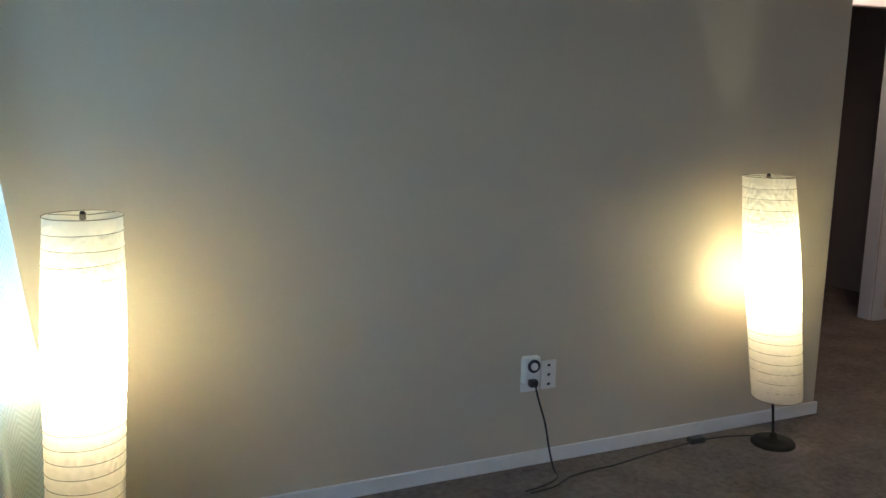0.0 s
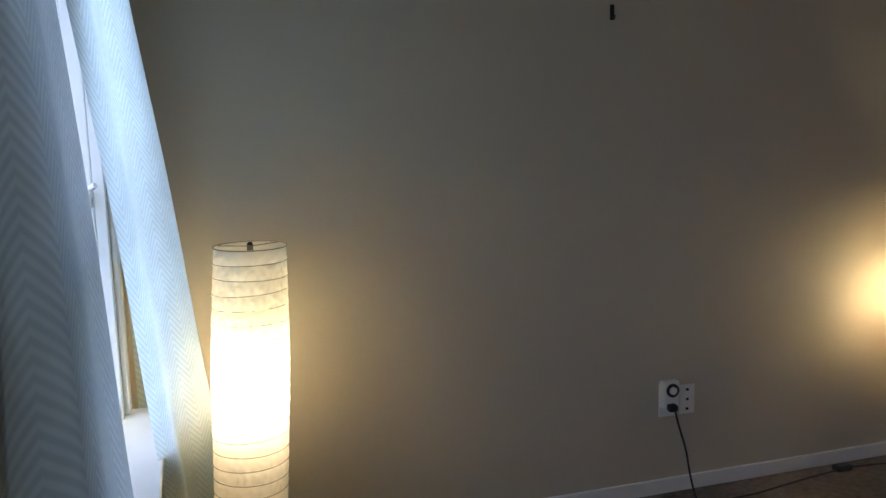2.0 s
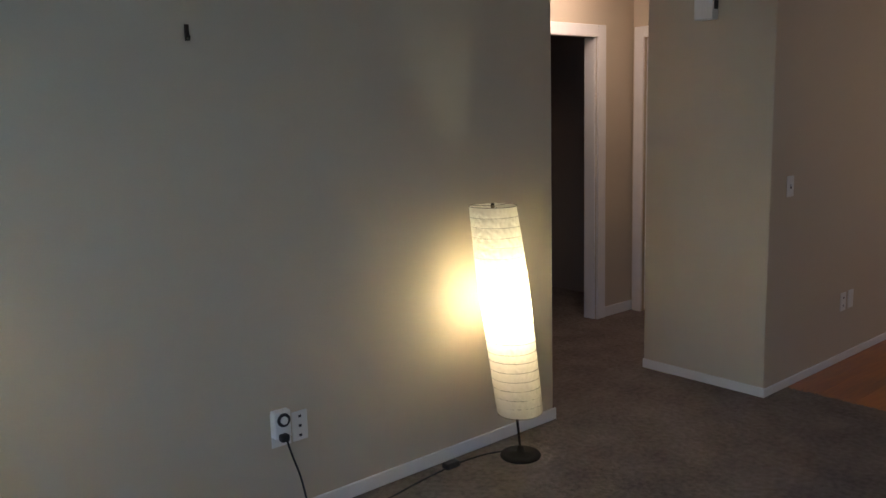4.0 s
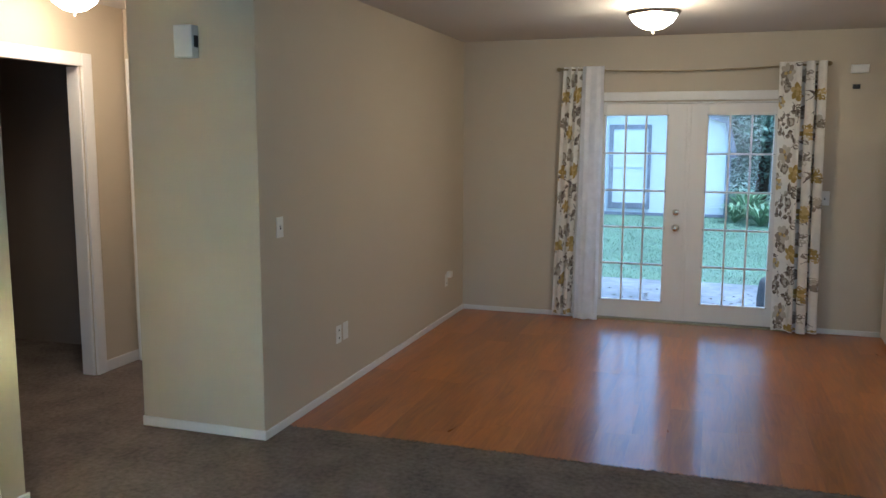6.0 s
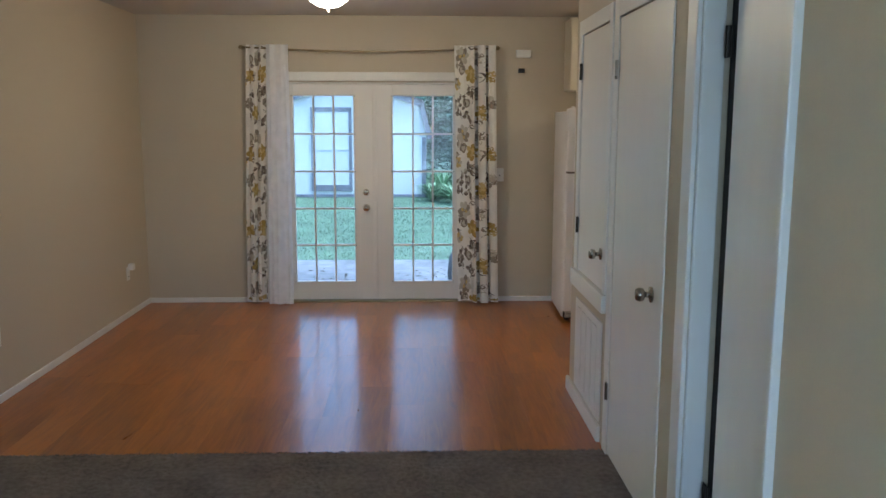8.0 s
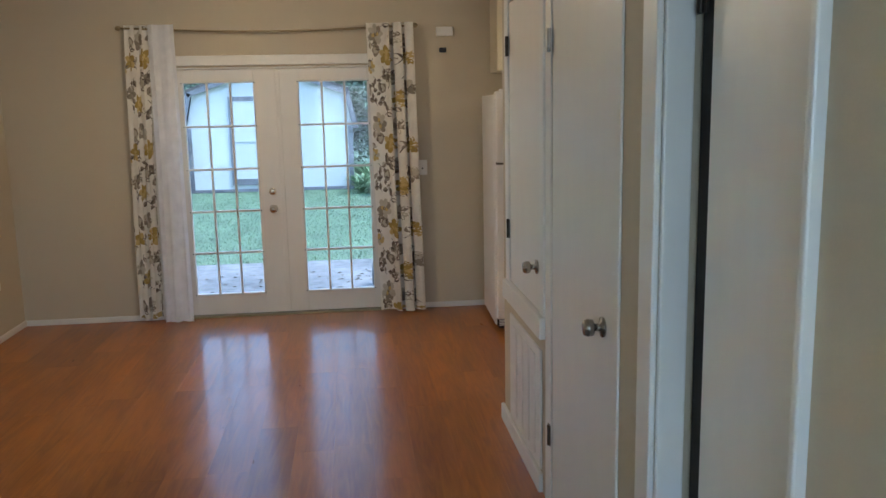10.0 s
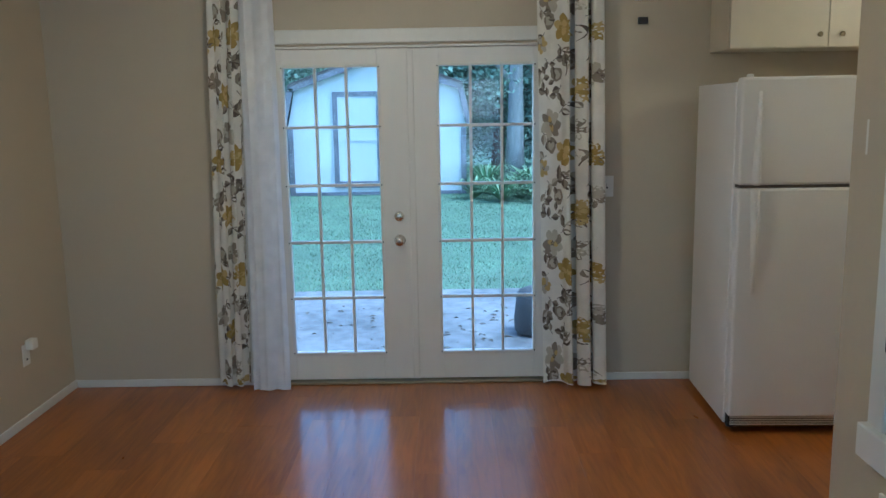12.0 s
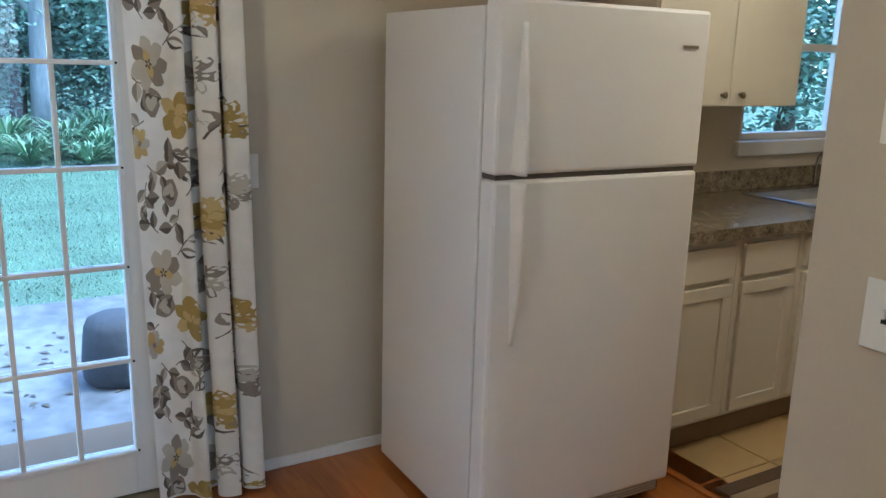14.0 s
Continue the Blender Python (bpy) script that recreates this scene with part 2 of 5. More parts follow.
def slab(bm, x0, x1, y0, y1, z0, z1, bevel=0.0):
    """A block between the given planes, with worn edges where bevel is given."""
    vs = bmesh.ops.create_cube(bm, size=1)["verts"]
    for v in vs:
        v.co = Vector(((x0 + x1) / 2 + v.co.x * (x1 - x0), (y0 + y1) / 2 + v.co.y * (y1 - y0), (z0 + z1) / 2 + v.co.z * (z1 - z0)))
    if bevel:
        es = {e for v in vs for e in v.link_edges}
        bmesh.ops.bevel(bm, geom=list(es), offset=bevel, segments=2, profile=0.5, affect="EDGES")


def lathe(bm, profile, centre=(0, 0, 0), axis="Z", steps=32, caps=True):
    """A turned form from (radius, height) pairs."""
    rings = []
    for r, h in profile:
        ring = []
        for i in range(steps):
            a = 2 * math.pi * i / steps
            p = (r * math.cos(a), r * math.sin(a), h)
            if axis == "X":
                p = (h, p[0], p[1])
            elif axis == "Y":
                p = (p[0], h, p[1])
            ring.append(bm.verts.new(Vector(p) + Vector(centre)))
        rings.append(ring)
    for a, b in zip(rings, rings[1:]):
        for i in range(steps):
            bm.faces.new((a[i], a[(i + 1) % steps], b[(i + 1) % steps], b[i]))
    if caps:
        bm.faces.new(rings[0][::-1])
        bm.faces.new(rings[-1])
    bmesh.ops.recalc_face_normals(bm, faces=bm.faces)


def tube(bm, pts, r, steps=8):
    """A round rod or cable along points."""
    rings = []
    for i, p in enumerate(pts):
        p = Vector(p)
        d = (Vector(pts[min(i + 1, len(pts) - 1)]) - Vector(pts[max(i - 1, 0)])).normalized()
        u = d.cross(Vector((0.13, 0.2, 0.97))).normalized()
        w = d.cross(u)
        rad = r[i] if isinstance(r, (list, tuple)) else r
        rings.append([bm.verts.new(p + rad * (math.cos(2 * math.pi * k / steps) * u + math.sin(2 * math.pi * k / steps) * w)) for k in range(steps)])
    for a, b in zip(rings, rings[1:]):
        for k in range(steps):
            bm.faces.new((a[k], a[(k + 1) % steps], b[(k + 1) % steps], b[k]))
    bm.faces.new(rings[0][::-1])
    bm.faces.new(rings[-1])
    bmesh.ops.recalc_face_normals(bm, faces=bm.faces)


def mesh_of(name, bm, mat, smooth=False):
    me = bpy.data.meshes.new(name)
    bm.to_mesh(me)
    bm.free()
    for m in mat if isinstance(mat, (list, tuple)) else [mat]:
        me.materials.append(m)
    if smooth:
        for p in me.polygons:
            p.use_smooth = True
    return me


def part(name, bm, mat, parent, label="", smooth=False):
    """One mesh object under a thing or a part; bm is in the world's metres."""
    ob = new(name, mesh_of(name, bm, mat, smooth))
    if parent:
        ob.parent = parent
        ob.matrix_parent_inverse = Matrix.Translation(-spot(parent))
    if label:
        tagged(ob, label)
    return ob


SPOTS = {}


def spot(ob):
    return SPOTS.get(ob.name, Vector((0, 0, 0)))


def thing(name, at, label, category, group="", kind=""):
    ob = new(name)
    ob.empty_display_size = 0.1
    ob.location = at
    SPOTS[ob.name] = Vector(at)
    return tagged(ob, label, category, group, kind)


def block(name, dims, mat, parent=None, label="", bevel=0.0):
    bm = bmesh.new()
    slab(bm, *dims, bevel)
    return part(name, bm, mat, parent, label)


def structure(name, boxes, mat, label, category, bevel=0.0):
    bm = bmesh.new()
    for b in boxes:
        slab(bm, *b, bevel)
    ob = part(name, bm, mat, None)
    return tagged(ob, label, category, "", "structure")


# ---- the shell ----
TOP = 2.545
DW = 8.265      # door wall
LW = 2.98       # lamp wall
DL = 2.385      # dining side wall
RW = -0.980     # closet wall
WW = -0.14      # window wall
KW = -1.26      # wall beside the kitchen
structure("floor", [(-0.4, 9.0, -5.2, 8.0, -0.14, -0.022)], M_GROUT, "grey concrete subfloor under the rooms", "floor")
structure("carpet_1", [(-0.14, 4.76, -1.4, 2.98, -0.021, 0.0), (3.3, 4.50, 2.98, 4.14, -0.021, 0.0), (4.50, 5.78, 3.175, 4.14, -0.021, 0.0),
                       (3.3, 5.9, 4.14, 7.2, -0.021, 0.0)],
          M_CARPET, "worn brown cut-pile carpet across the living room and hall", "carpet")
structure("ceiling", [(-0.4, 8.5, -5.2, 7.4, TOP, TOP + 0.12)], M_CEIL, "flat ceiling with beige matt paint", "ceiling")
structure("wall_lamps", [(-0.28, 3.46, LW, LW + 0.12, -0.02, TOP)], M_WALL, "long greige painted wall behind the paper lamps", "wall", 0.004)
structure("wall_hall_left", [(3.30, 3.46, LW + 0.122, 4.138, -0.02, TOP)], M_WALL, "beige hall wall", "wall")
structure("wall_dining", [(4.52, DW + 0.15, DL, DL + 0.79, -0.02, TOP)], M_WALL, "greige wall block between hall and dining room", "wall", 0.005)
structure("wall_hall_end", [(5.68, 5.78, 3.176, 3.24, -0.02, TOP), (5.68, 5.78, 3.24, 4.04, 2.13, TOP), (5.68, 5.78, 4.04, 4.138, -0.02, TOP)],
          M_WALL, "beige hall wall with a door opening", "wall")
structure("wall_hall_back", [(3.30, 4.2, 4.14, 4.24, -0.02, TOP), (4.2, 5.24, 4.14, 4.24, 2.12, TOP), (5.24, 5.78, 4.14, 4.24, -0.02, TOP)],
          M_WALL, "beige hall wall with a dark doorway", "wall")
# the bedroom's darkness is partly put into the wall colour
structure("wall_bedroom_end", [(3.3, 5.9, 7.0, 7.1, -0.02, TOP)], M_UNLIT_WALL, "plain end wall of an unlit bedroom", "wall")
structure("wall_bedroom_left", [(3.2, 3.3, 4.242, 7.1, -0.02, TOP)], M_UNLIT_WALL, "plain side wall of an unlit bedroom", "wall")
structure("wall_bedroom_right", [(5.9, 6.0, 4.242, 7.1, -0.02, TOP)], M_UNLIT_WALL, "plain side wall of an unlit bedroom", "wall")
structure("wall_closet_inside", [(6.4, 6.5, 3.2, 4.24, -0.02, TOP), (5.782, 6.4, 4.14, 4.24, -0.02, TOP)], M_WALL, "plain wall behind the hall door", "wall")

# door wall with openings for the french doors and the kitchen window
structure("wall_doors", [(DW, DW + 0.15, 1.26, DL, -0.02, TOP), (DW, DW + 0.15, -0.60, 1.26, 1.975, TOP), (DW, DW + 0.15, -3.33, -0.60, -0.02, TOP),
                         (DW, DW + 0.15, -4.20, -3.33, -0.02, 1.20), (DW, DW + 0.15, -4.20, -3.33, 2.15, TOP), (DW, DW + 0.15, -5.0, -4.20, -0.02, TOP)],
          M_WALL, "greige end wall with french doors and a kitchen window", "wall")
# window wall
structure("wall_window", [(WW - 0.14, WW, -1.3, -0.75, -0.02, TOP), (WW - 0.14, WW, -0.75, 0.45, -0.02, 0.68), (WW - 0.14, WW, -0.75, 0.45, 2.12, TOP),
                          (WW - 0.14, WW, 0.45, 1.27, -0.02, TOP), (WW - 0.14, WW, 1.27, 2.70, -0.02, 0.655), (WW - 0.14, WW, 1.27, 2.70, 2.12, TOP),
                          (WW - 0.14, WW, 2.70, LW - 0.001, -0.02, TOP)],
          M_WALL, "greige wall with a tall sash window", "wall")
# closet side
structure("wall_closets", [(WW, 2.95, -1.16, RW - 0.03, -0.02, TOP), (2.95, 3.61, -1.16, RW - 0.03, 2.08, TOP), (3.61, 3.95, -1.25, RW, -0.02, TOP),
                           (3.95, 4.70, -1.25, RW, 2.10, TOP), (4.70, 4.87, -1.25, RW, -0.02, TOP),
                           (4.87, 5.52, -1.25, RW, 2.12, TOP), (4.87, 5.52, -1.25, RW, 0.60, 0.78), (4.87, 5.52, -1.25, RW, -0.02, 0.10), (5.52, 5.72, -1.25, RW, -0.02, TOP)],
          M_WALL, "greige wall with built-in closet doors", "wall")
# closet backs take the same shade-darkened wall colour
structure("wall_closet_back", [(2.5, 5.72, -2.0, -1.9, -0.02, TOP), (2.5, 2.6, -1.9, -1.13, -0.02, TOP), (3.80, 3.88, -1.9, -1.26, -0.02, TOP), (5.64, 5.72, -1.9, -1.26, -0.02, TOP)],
          M_UNLIT_WALL, "plain backs of the closets", "wall")
structure("wall_switches", [(5.722, 6.38, KW - 0.10, KW, -0.02, TOP)], M_WALL, "greige wall end with light switches beside the kitchen", "wall", 0.004)
structure("wall_kitchen", [(6.28, 6.38, -5.0, KW - 0.102, -0.02, TOP), (6.28, DW, -5.1, -5.0, -0.02, TOP)], M_WALL, "plain kitchen walls", "wall")


def board_run(name, boxes, label):
    bm = bmesh.new()
    for b in boxes:
        slab(bm, *b, 0.004)
    return tagged(part(name, bm, M_TRIM, None), label, "baseboard", "", "structure")


board_run("baseboard_1", [(WW, 3.472, LW - 0.014, LW, 0, 0.062)], "white painted baseboard along the lamp wall")
board_run("baseboard_2", [(4.506, 4.52, DL - 0.014, 3.175, 0, 0.055), (4.52, DW, DL - 0.014, DL, 0, 0.048)], "white painted baseboard round the dining wall")
board_run("baseboard_3", [(DW - 0.014, DW, 1.321, DL - 0.015, 0, 0.045), (DW - 0.014, DW, -2.1, -0.661, 0, 0.045)], "white painted baseboard along the door wall")
board_run("baseboard_4", [(4.86, 5.735, RW, RW + 0.02, 0, 0.085), (5.722, 6.39, KW, KW + 0.014, 0, 0.07)], "white painted baseboard under the closet grille")
board_run("baseboard_5", [(5.331, 5.68, 4.126, 4.139, 0, 0.08)], "white painted hall baseboard")


def casing(name, boxes, label, mat=None):
    bm = bmesh.new()
    for b in boxes:
        slab(bm, *b, 0.005)
    return tagged(part(name, bm, mat or M_CASE, None), label, "door trim", "", "structure")


casing("trim_hall_1", [(5.24, 5.33, 4.118, 4.139, 0, 2.20), (4.12, 5.239, 4.118, 4.139, 2.112, 2.20), (4.12, 4.2, 4.118, 4.139, 0, 2.111), (5.222, 5.24, 4.141, 4.24, 0, 2.112)],
       "white casing round the dark hall doorway")
casing("trim_hall_2", [(5.658, 5.679, 4.03, 4.115, 0, 2.2), (5.658, 5.679, 3.21, 4.029, 2.12, 2.2)], "white casing round the hall side door")
casing("trim_entry", [(3.60, 3.70, RW, RW + 0.018, 0, 2.15), (2.90, 3.60, RW - 0.029, RW - 0.010, 2.07, 2.15), (3.59, 3.609, -1.055, RW - 0.001, 0, 2.07), (2.951, 2.975, -1.06, -0.985, 0, 2.069)],
       "white casing beside the ajar door")
casing("trim_closet", [(4.80, 4.868, RW, RW + 0.014, 0.782, 2.18), (5.522, 5.60, RW, RW + 0.014, 0.782, 2.18), (4.869, 5.521, RW, RW + 0.014, 2.10, 2.18),
                       (4.80, 5.62, RW, RW + 0.030, 0.688, 0.780)], "white painted frame round the closet doors")
casing("trim_tall_closet", [(4.697, 4.785, RW, RW + 0.009, 0, 2.185), (3.885, 3.952, RW, RW + 0.009, 0, 2.185), (3.953, 4.696, RW, RW + 0.009, 2.097, 2.185)], "white painted frame round the tall closet door", M_DOOR)
casing("trim_doors", [(DW - 0.022, DW - 0.001, -0.66, 1.32, 1.985, 2.062), (DW - 0.018, DW - 0.001, 1.252, 1.32, 0.0, 1.984), (DW - 0.018, DW - 0.001, -0.66, -0.592, 0.0, 1.984),
                      (DW + 0.001, DW + 0.15, 1.24, 1.259, 0, 1.974), (DW + 0.001, DW + 0.15, -0.599, -0.58, 0, 1.974), (DW + 0.001, DW + 0.15, -0.58, 1.24, 1.959, 1.974), (DW + 0.068, DW + 0.10, -0.579, 1.239, 1.91, 1.9585)],
       "white casing round the french doors", M_TRIM)
structure("threshold", [(DW - 0.03, DW + 0.2, -0.58, 1.24, 0.0, 0.014)], M_BRASS, "worn metal threshold under the french doors", "threshold", 0.004)
structure("porch_ground_edge", [(DW + 0.2, DW + 0.35, -0.7, 1.4, -0.149, -0.01)], M_PATIO, "concrete step outside the french doors", "step", 0.01)

# ---- french doors ----


def knob_form(bm, base, direction, r=0.026, length=0.06):
    """A turned door knob with its rose, pointing along an axis."""
    s = 1 if direction[0] == "+" else -1
    prof = [(r * 1.15, 0), (r * 1.15, 0.006), (r * 0.45, 0.010), (r * 0.42, length * 0.45), (r * 0.9, length * 0.55), (r, length * 0.8), (r * 0.8, length), (r * 0.2, length * 1.02)]
    lathe(bm, [(a, h * s) for a, h in prof], base, direction[1], 20)


def french_leaf(y0, y1, gy0, gy1, label):
    """One glazed door leaf with fifteen panes."""
    x0, x1 = DW + 0.02, DW + 0.065
    z0, z1, gz0, gz1 = 0.018, 1.9575, 0.186, 1.856
    door = thing("french_door", (x0, (y0 + y1) / 2, z0), label, "door", "french doors", "structure")
    bm = bmesh.new()
    slab(bm, x0, x1, y0, gy0, z0, z1, 0.003)
    slab(bm, x0, x1, gy1, y1, z0, z1, 0.003)
    slab(bm, x0, x1, gy0, gy1, z0, gz0, 0.003)
    slab(bm, x0, x1, gy0, gy1, gz1, z1, 0.003)
    part("door_frame", bm, M_DOOR, door)
    bm = bmesh.new()
    b = 0.016
    for q in ((gy0 - b, gy1 + b, gz0 - b, gz0), (gy0 - b, gy1 + b, gz1, gz1 + b), (gy0 - b, gy0, gz0, gz1), (gy1, gy1 + b, gz0, gz1)):
        slab(bm, x0 - 0.008, x0 - 0.0005, *q, 0.003)
    part("glazing_bead", bm, M_TRIM, door)
    w, h = (gy1 - gy0) / 3, (gz1 - gz0) / 5
    for i in (1, 2):
        block("muntin", (x0 - 0.003, x0 + 0.030, gy0 + i * w - 0.008, gy0 + i * w + 0.008, gz0, gz1), M_TRIM, door, "", 0.003)
    for j in (1, 2, 3, 4):
        block("muntin", (x0 - 0.005, x0 + 0.032, gy0, gy1, gz0 + j * h - 0.008, gz0 + j * h + 0.008), M_TRIM, door, "", 0.003)
    for i in range(3):
        for j in range(5):
            p = block("pane", (x0 + 0.012, x0 + 0.016, gy0 + i * w + 0.0085, gy0 + (i + 1) * w - 0.0085, gz0 + j * h + 0.0085, gz0 + (j + 1) * h - 0.0085), M_GLASS, door)
            p.visible_shadow = False
    for j in range(6):
        for yy in (gy0 - 0.009, gy1 + 0.009):
            bm = bmesh.new()
            lathe(bm, [(0.004, 0), (0.004, -0.004)], (x0 - 0.008, yy, gz0 + j * h), "X", 8)
            part("screw", bm, M_IRON, door)
    return door


leaf_a = french_leaf(0.333, 1.237, 0.517, 1.050, "white glazed french door leaf with knob and deadbolt")
leaf_b = french_leaf(-0.573, 0.327, -0.367, 0.167, "white glazed french door leaf without a handle")
block("astragal", (DW + 0.008, DW + 0.019, 0.311, 0.348, 0.02, 1.952), M_DOOR, leaf_a, "", 0.004)
bm = bmesh.new()
lathe(bm, [(0.030, 0), (0.030, -0.010), (0.022, -0.018), (0.012, -0.020)], (DW + 0.02, 0.412, 1.002), "X", 24)
slab(bm, DW - 0.022, DW, 0.408, 0.416, 0.988, 1.016, 0.002)
part("deadbolt", bm, M_CHROME, leaf_a, "round polished deadbolt", True)
bm = bmesh.new()
knob_form(bm, (DW + 0.02, 0.410, 0.862), "-X", 0.029, 0.065)
part("door_knob", bm, M_CHROME, leaf_a, "polished knob", True)

# ---- closets ----


def hinge(bm, x, y, z, r=0.007, h=0.09):
    lathe(bm, [(r, 0), (r, h * 0.32), (r * 0.9, h * 0.33), (r, h * 0.34), (r, h)], (x, y, z - h / 2), "Z", 10)
    slab(bm, x - 0.018, x + 0.018, y - 0.006, y - 0.001, z - h / 2, z + h / 2, 0.001)


door_a = thing("closet_door", (5.26, RW, 0.785), "white flush half-height closet door above a grille", "door", "closet doors", "structure")
block("door_panel", (4.876, 5.514, RW - 0.03, RW + 0.006, 0.785, 2.095), M_DOOR, door_a, "", 0.003)
bm = bmesh.new()
knob_form(bm, (4.935, RW + 0.006, 0.965), "+Y")
part("door_knob", bm, M_NICKEL, door_a, "satin nickel knob", True)
for z in (1.90, 1.045):
    bm = bmesh.new()
    hinge(bm, 5.515, RW + 0.018, z)
    part("hinge", bm, M_IRON, door_a)
door_b = thing("closet_door", (4.35, RW, 0), "tall white flush closet door with a round knob", "door", "closet doors", "structure")
block("door_panel", (3.958, 4.691, RW - 0.03, RW + 0.003, 0.012, 2.091), M_DOOR, door_b, "", 0.003)
bm = bmesh.new()
knob_form(bm, (4.04, RW + 0.003, 0.945), "+Y", 0.028, 0.062)
part("door_knob", bm, M_NICKEL, door_b, "satin nickel knob", True)
for z in (1.86, 0.33):
    bm = bmesh.new()
    hinge(bm, 4.69, RW + 0.018, z, 0.006, 0.085)
    part("hinge", bm, M_NICKEL, door_b)
grille = thing("vent_grille", (5.3, RW, 0.3), "white stamped metal return-air grille below the closet door", "vent", "", "structure")
bm = bmesh.new()
slab(bm, 4.866, 5.522, RW + 0.001, RW + 0.012, 0.102, 0.625, 0.004)
part("frame", bm, M_TRIM, grille)
for k in range(4):
    x = 5.0 + k * 0.133
    block("raised_panel", (x - 0.048, x + 0.048, RW + 0.011, RW + 0.017, 0.14, 0.585), M_TRIM, grille, "", 0.003)
    bm = bmesh.new()
    for j in range(29):
        z = 0.15 + j * 0.0145
        slab(bm, x + 0.053, x + 0.064, RW + 0.0115, RW + 0.0135, z, z + 0.007)
    part("slot_row", bm, M_GAP_RUBBER, grille)

# the ajar door beside the entry casing
entry = thing("ajar_door", (3.58, -1.08, 0), "white flush door standing slightly ajar with dark hinges", "door", "", "structure")
bm = bmesh.new()
slab(bm, -0.51, -0.004, -0.02, 0.02, 0.012, 2.04, 0.003)
bmesh.ops.transform(bm, matrix=Matrix.Translation((3.49, -1.07, 0)) @ Matrix.Rotation(radians(0), 4, "Z"), verts=bm.verts)
part("door_panel", bm, M_CASE, entry)
# no seal here: a black strip put in as the hinge gap's shade
block("gap_shade_strip", (3.487, 3.5885, -1.095, -1.072, 0.01, 2.04), M_GAP_RUBBER, entry, "black strip standing in for the shade of the hinge gap")
for z in (1.874, 0.325):
    bm = bmesh.new()
    hinge(bm, 3.54, -1.042, z, 0.008, 0.10)
    slab(bm, 3.512, 3.568, -1.050, -1.046, z - 0.05, z + 0.05, 0.001)
    part("hinge", bm, M_IRON, entry, "dark metal hinge")

# ---- paper lamps ----


def paper_lamp(base, top, zt, label, seed):
    """A tall rice-paper cylinder on a thin stem with a round foot."""
    rnd = random.Random(seed)
    ob = thing("floor_lamp", (base[0], base[1], 0), label, "floor lamp", "paper lamps")
    zb, steps = 0.222, 104
    bm = bmesh.new()
    rings, wires = [], []
    rows = 198
    ph = [rnd.uniform(0, 6.28) for _ in range(6)]
    for i in range(rows + 1):
        f = i / rows
        z = zb + (zt - zb) * f
        cx = base[0] + (top[0] - base[0]) * f
        cy = base[1] + (top[1] - base[1]) * f
        bulge = 0.1055 + 0.009 * math.sin(f * math.pi) + 0.0012 * math.sin(f * 9 + ph[0])
        rib = 0.0012 * abs(math.sin(f * math.pi * 22))
        ring = []
        for k in range(steps):
            a = 2 * math.pi * k / steps
            q = Vector((math.cos(a) * 7 + seed, math.sin(a) * 7, z * 34 + 1.5 * math.sin(2 * a)))
            cr = 0.0052 * (abs(noise.noise(q)) - 0.2) + 0.0030 * (abs(noise.noise(q * 2.6)) - 0.2)
            r = bulge - rib - cr * (1.3 if 0.45 < f < 0.98 else 0.7)
            ring.append(bm.verts.new((cx + r * math.cos(a), cy + r * math.sin(a), z)))
        rings.append(ring)
    for a, b in zip(rings, rings[1:]):
        for k in range(steps):
            bm.faces.new((a[k], a[(k + 1) % steps], b[(k + 1) % steps], b[k]))
    shade = part("shade", bm, M_PAPER, ob, "crinkled ivory rice-paper shade", True)
    for i in range(23):
        f = i / 22
        z = zb + (zt - zb) * f
        c = Vector((base[0] + (top[0] - base[0]) * f, base[1] + (top[1] - base[1]) * f, z))
        tilt = rnd.uniform(-0.004, 0.004)
        rad = 0.1060 + 0.009 * math.sin(f * math.pi)
        bm = bmesh.new()
        pts = [c + Vector((rad * math.cos(a), rad * math.sin(a), tilt * math.cos(a + ph[1]))) for a in [2 * math.pi * k / 40 for k in range(41)]]
        tube(bm, pts, 0.0013 if i in (0, 22) else 0.0009, 5)
        part("wire_hoop", bm, M_HOOP, shade)
    bm = bmesh.new()
    a = rnd.uniform(0, 3)
    tp = Vector((top[0], top[1], zt))
    for d in (0, 2.1, 4.2):
        tube(bm, [tp, tp + Vector((0.102 * math.cos(a + d), 0.102 * math.sin(a + d), 0))], 0.0012, 5)
    lathe(bm, [(0.009, -0.012), (0.009, 0.004)], tp, "Z", 10)
    part("spider", bm, M_HOOP, shade)
    bm = bmesh.new()
    lathe(bm, [(0.008, 0.0), (0.009, 0.006), (0.005, 0.012)], tp, "Z", 10)
    part("finial", bm, M_IRON, shade)
    bm = bmesh.new()
    mid = Vector((base[0] + (top[0] - base[0]) * 0.45, base[1] + (top[1] - base[1]) * 0.45, 0.62))
    tube(bm, [(base[0], base[1], 0.02), mid], 0.006, 10)
    lathe(bm, [(0.016, -0.03), (0.018, 0.03)], mid, "Z", 14)
    part("stem", bm, M_IRON, ob)
    bm = bmesh.new()
    lathe(bm, [(0.094, 0.0), (0.096, 0.006), (0.092, 0.014), (0.08, 0.019), (0.02, 0.024), (0.012, 0.05)], (base[0], base[1], 0), "Z", 40)
    part("foot", bm, M_FOOT, ob, "dark metal foot", True)
    bm = bmesh.new()
    lathe(bm, [(0.012, 0.03), (0.018, 0.045), (0.029, 0.075), (0.030, 0.095), (0.020, 0.118), (0.004, 0.125)], mid, "Z", 18)
    part("bulb", bm, M_BULB, ob, "glowing warm bulb", True)
    return mid


